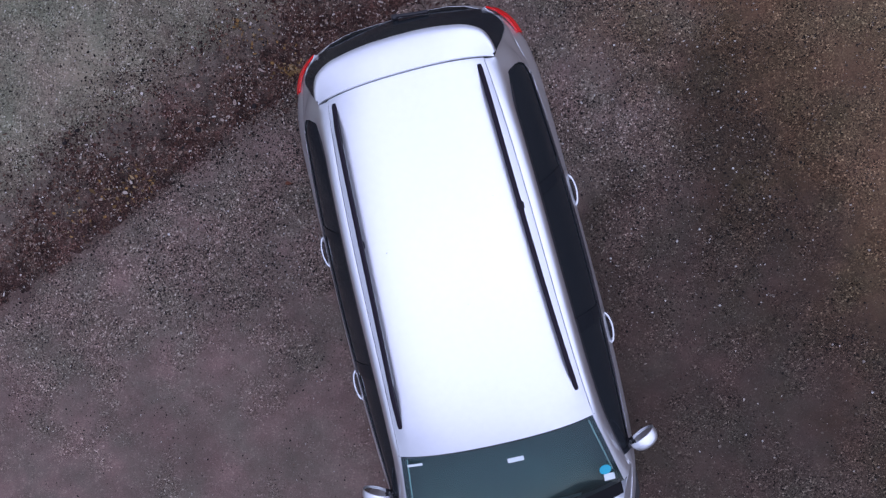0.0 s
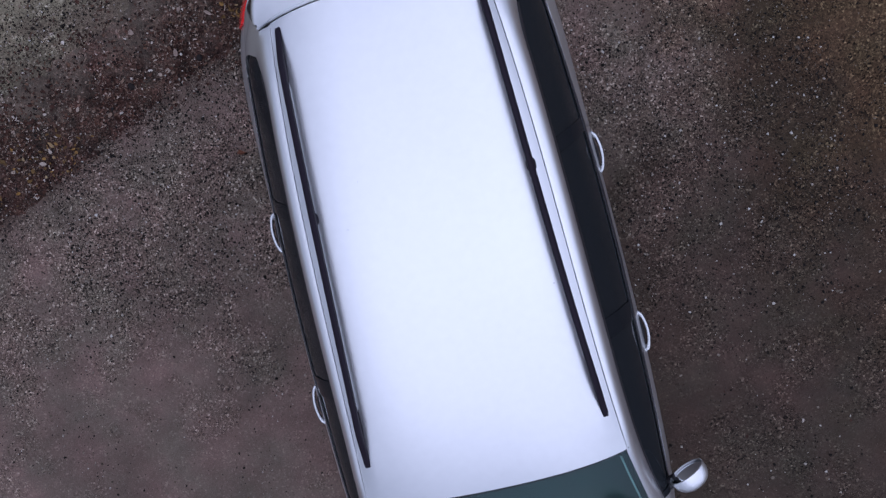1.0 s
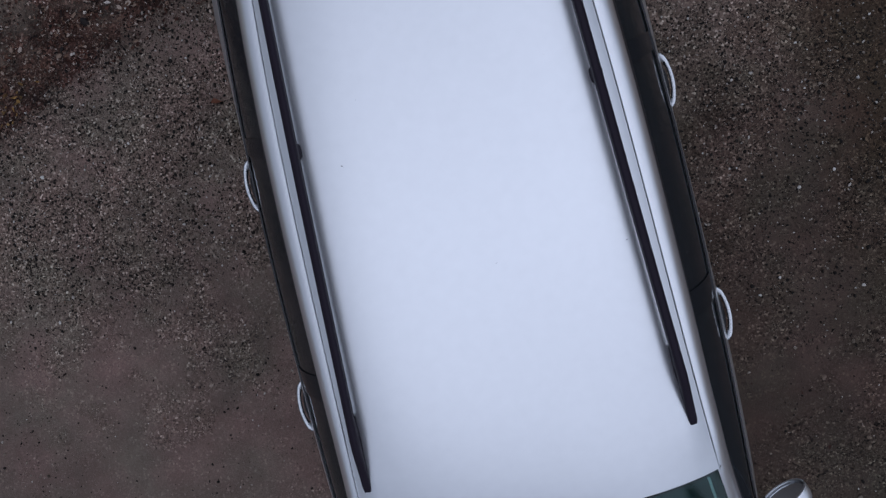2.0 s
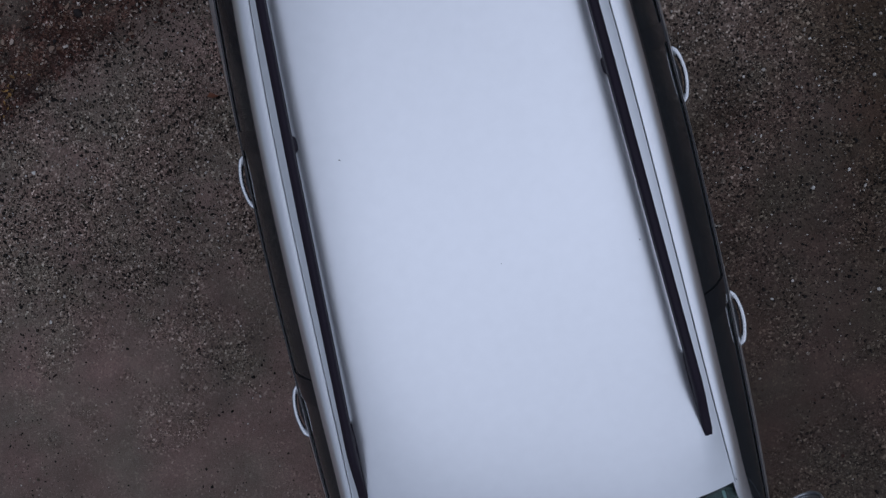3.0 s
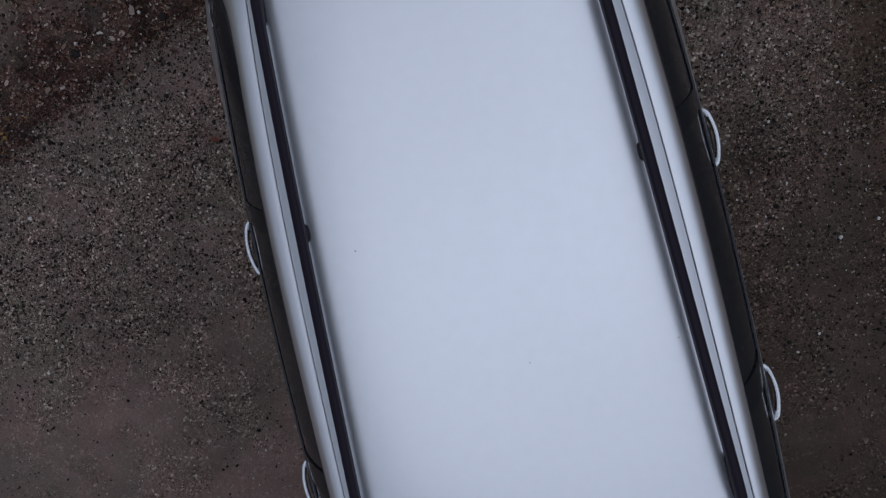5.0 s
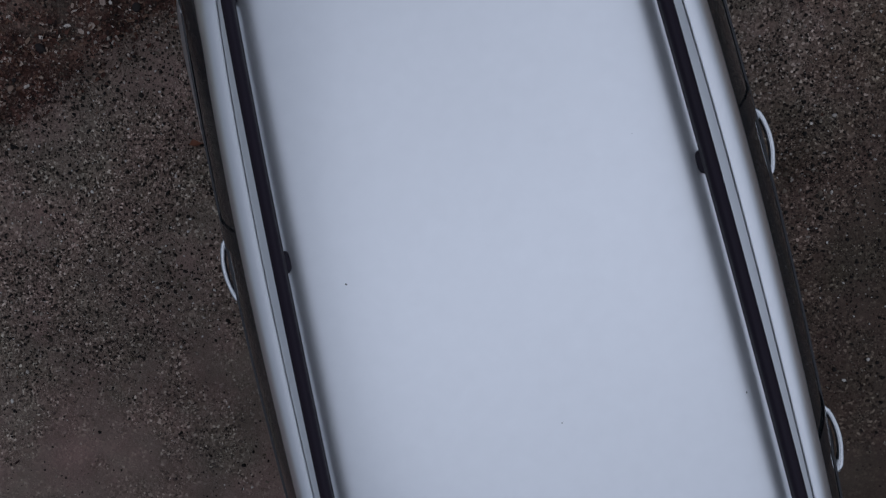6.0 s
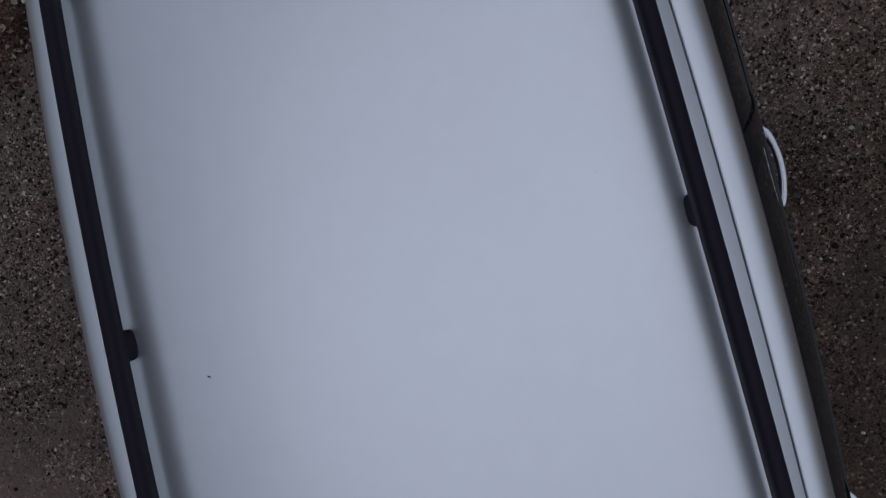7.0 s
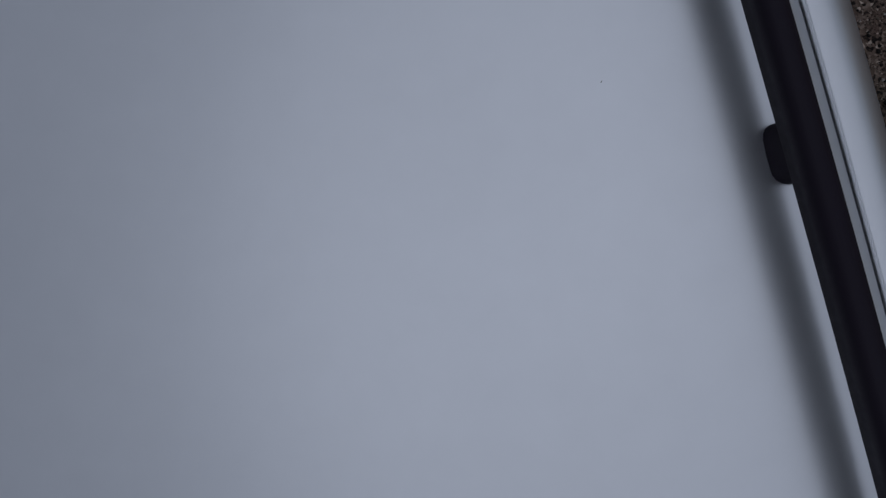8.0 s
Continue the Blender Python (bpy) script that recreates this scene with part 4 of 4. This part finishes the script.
def scatter_leaves(name, places, sizes, mat, seed):
    """Dead leaves: torn blades folded along the rib, curled and tilted."""
    rng = np.random.default_rng(seed)
    verts, faces = [], []
    for p, s in zip(places, sizes):
        w, curl, ragged = rng.uniform(0.3, 0.75), rng.uniform(-0.1, 0.5), rng.uniform(0.55, 1.2, 6)
        rim = [(-1, 0, curl * 0.6), (-0.35, -w, 0.22), (0.45, -w * 0.8, 0.25 + curl * 0.3), (1, 0, curl), (0.45, w * 0.8, 0.25), (-0.35, w, 0.2 + curl * 0.2)]
        blade = [(x * r, y * r, z) for (x, y, z), r in zip(rim, ragged)] + [(rng.normal(0, 0.12), rng.normal(0, 0.1), 0)]
        m = Matrix.Translation(p) @ Euler((rng.normal(0, 0.35), rng.normal(0, 0.35), rng.uniform(0, 6.28))).to_matrix().to_4x4() @ Matrix.Scale(s, 4)
        k = len(verts)
        verts += [tuple(m @ Vector(q)) for q in blade]
        faces += [(k + 6, k + i, k + (i + 1) % 6) for i in range(6)]
    return mesh_from(name, verts, faces, mat, False)


n = 46000
u, v = rng.uniform(-4.6, 2.0, n), np.clip(rng.normal(1.99, 0.26, n), 1.52, 3.0)
thick = np.array([0.38 + 1.1 * noise.noise(Vector((a * 1.9, c * 3, 11))) + 0.8 * noise.noise(Vector((a * 6, c * 7, 12))) for a, c in zip(u, v)])
kept = rng.uniform(size=n) < thick.clip(0.10, 1)
u, v = u[kept], v[kept]
n = len(u)
places = [strip_point(a, c, max(bank(a, c), 0.006) + 0.001 + 0.005 * rng.uniform()) for a, c in zip(u, v)]
sizes = np.exp(rng.normal(-4.72, 0.42, n)).clip(0.004, 0.024)
tagged(new("leaf_litter", scatter_leaves("leaf_litter", places, sizes, LEAF, 3)), "drift of brown and tan dead leaves along the tarmac edge", "leaves", kind="stuff")
spots = [(-0.72, 2.30, 0.10), (-0.46, 1.77, 0.045), (-0.55, 1.81, 0.04), (-0.55, 2.06, 0.11), (-2.36, 1.72, 0.12), (-2.1, 1.66, 0.08), (-2.75, 1.72, 0.10)]
heap = []
for a, c, r in spots:
    for k in range(34):
        du, dv = rng.normal(0, r, 2)
        heap.append(strip_point(a + du, c + dv, max(bank(a + du, c + dv), 0.006) + 0.009 + 0.008 * rng.uniform()))
tagged(new("ochre_leaves", scatter_leaves("ochre_leaves", heap, np.exp(rng.normal(-4.25, 0.38, len(heap))).clip(0.006, 0.026), OCHRE, 8)), "ochre fallen leaves lying on the drift of litter", "leaves", kind="stuff")
n = 420
places = strewn(rng, n, -4.7, 3.9, -3.1, 1.6, 0.8, 0.2) + np.array([0, 0, 0.004])
sizes = np.exp(rng.normal(-5.0, 0.4, n)).clip(0.003, 0.016)
tagged(new("stray_leaves", scatter_leaves("stray_leaves", [tuple(p) for p in places], sizes, LEAF, 5)), "stray bits of dead leaf on the tarmac", "leaves", kind="stuff")


# ---- single small things ----
def build_fleck(x, y, size, turn):
    me = box("dirt_fleck", 0, 0, 0, size, size * 0.45, size * 0.25, FLECK)
    ob = new("dirt_fleck", me)
    ob.matrix_world = pose(x, y, roof_z(x, y) + size * 0.1, 0, 0, turn)
    m = ob.modifiers.new("rounding", "BEVEL")
    m.width, m.segments = size * 0.1, 2
    tagged(ob, "tiny dark fleck of dirt on the roof", "dirt", "flecks on the roof")


for x, y, size, turn in ((-0.339, -0.099, 0.0055, -35), (0.052, -0.5, 0.0035, 60), (0.451, -0.523, 0.0045, 80), (0.335, 0.073, 0.0016, 10), (-0.249, 0.086, 0.0013, 40)):
    build_fleck(x, y, size, turn)


def build_stone(x, y, size, seed):
    z = max(bank(x * 0.955 + y * 0.297, -x * 0.297 + y * 0.955), 0)
    me = scatter_stones("stone", np.array([[0.0, 0.0, 0.0]]), np.array([size]), STONE, seed)
    ob = new("stone", me)
    ob.location = (x, y, z)
    m = ob.modifiers.new("rounding", "SUBSURF")
    m.levels = m.render_levels = 1
    tagged(ob, "small pale stone lying on the tarmac", "stone", "pale stones on the ground")


STONE = plain("pale_stone", (0.50, 0.46, 0.41), 0.8, 0, 0, 0.25, 150, 0.4)
for i, (x, y, size) in enumerate(((-1.512, 1.403, 0.017), (1.487, -0.256, 0.009), (1.482, -1.016, 0.012), (-2.808, -0.271, 0.011), (2.558, -1.103, 0.010), (-1.841, 0.559, 0.011), (-2.512, -0.342, 0.012), (1.469, 0.060, 0.008), (1.711, -0.056, 0.008))):
    build_stone(x, y, size, 20 + i)
CLOD = plain("damp_clod", (0.020, 0.016, 0.015), 0.95, 0, 0, 0.6, 90, 1.0, gloss=0.1)
for i, (u0, v0, size) in enumerate(((-1.44, 1.79, 0.030), (-0.93, 1.70, 0.026), (-1.64, 1.74, 0.018), (-2.51, 2.33, 0.035), (-2.36, 2.36, 0.030))):
    at = strip_point(u0, v0, max(bank(u0, v0), 0.0))
    clod = new("clod", scatter_stones("clod", np.array([[0.0, 0.0, 0.0]]), np.array([size]), CLOD, 60 + i))
    clod.location = at
    m = clod.modifiers.new("rounding", "SUBSURF")
    m.levels = m.render_levels = 2
    tagged(clod, "dark damp clod of earth lying in the leaf litter", "clod", "clods in the litter")
TAN = islands("tan_leaf", [(0.0, (0.36, 0.27, 0.22)), (1.0, (0.48, 0.38, 0.32))], 0.7)
for i, (u0, v0, size, turn) in enumerate(((-1.05, 1.813, 0.036, 70), (-0.72, 1.92, 0.030, 10), (-0.88, 2.044, 0.034, 40), (-1.248, 2.10, 0.026, 80), (-0.60, 1.88, 0.024, 120))):
    pale_leaf = new("pale_leaf", scatter_leaves("pale_leaf", [(0, 0, 0)], [size], TAN, 90 + i))
    pale_leaf.matrix_world = pose(*strip_point(u0, v0, max(bank(u0, v0), 0.006) + 0.012), 0, 0, turn)
    tagged(pale_leaf, "pale tan curled leaf lying on the dark litter", "leaf", "pale leaves on the litter")
RUST = islands("rust_leaf", [(0.0, (0.20, 0.075, 0.042)), (1.0, (0.24, 0.10, 0.055))], 0.7)
single = new("dead_leaf", scatter_leaves("dead_leaf", [(0, 0, 0)], [0.040], RUST, 9))
single.location = (-1.269, 0.655, 0.006)
tagged(single, "single brown dead leaf lying on the tarmac", "leaf")


# ---- trees ahead of the car, seen mirrored in the windscreen ----
BARK = plain("bark", (0.045, 0.035, 0.028), 0.9, 0, 0, 0.4, 30, 0.8)
FOLIAGE = islands("dull_leaves", [(0.0, (0.02, 0.03, 0.012)), (0.5, (0.045, 0.06, 0.02)), (0.8, (0.08, 0.07, 0.02)), (1.0, (0.12, 0.08, 0.03))], 0.7)


def build_tree(x, y, height, seed):
    rng = np.random.default_rng(seed)
    tree = thing("tree", "tall tree with thinning green and yellow autumn leaves", "tree", (x, y, 0), "trees beyond the car")

    def limb(points, r0, r1, k=8):
        c = curve_through(points, 12)
        rings = [[(p[0] + (r0 + (r1 - r0) * i / 11) * math.cos(a), p[1] + (r0 + (r1 - r0) * i / 11) * math.sin(a), p[2]) for a in np.arange(0, 2 * math.pi, 2 * math.pi / k)] for i, p in enumerate(c)]
        return tube("trunk", rings, lambda i: rings[i], BARK), c

    sway = rng.normal(0, 0.25, (3, 2))
    trunk, line = limb([(0, 0, -0.1), (*sway[0], height * 0.3), (*sway[1], height * 0.6), (*sway[2], height * 0.92)], 0.22, 0.04)
    part("trunk", trunk, tree, "grey-brown trunk")
    centres = []
    for i in range(11):
        a, h = rng.uniform(0, 6.28), rng.uniform(0.32, 0.85)
        p = line[int(h * 11)]
        reach = (1 - h * 0.65) * height * rng.uniform(0.25, 0.38)
        end = p + np.array([math.cos(a) * reach, math.sin(a) * reach, reach * 0.7])
        mid = p * 0.5 + end * 0.5 + rng.normal(0, 0.12, 3)
        part("limb", limb([p, mid, end], 0.07, 0.015, 6)[0], tree)
        centres += [end, mid * 0.4 + end * 0.6, mid]
    centres.append(line[-1])
    places = np.concatenate([c + rng.normal(0, 0.55, (110, 3)) for c in centres])
    part("crown", scatter_leaves("crown", [tuple(p) for p in places], rng.uniform(0.08, 0.2, len(places)), FOLIAGE, seed), tree, "loose crown of small leaves")


for i, (x, y, h) in enumerate(((8.0, -33, 4.2), (15.0, -36, 5.2), (23.0, -34, 4.8))):
    build_tree(x, y, h, 40 + i)
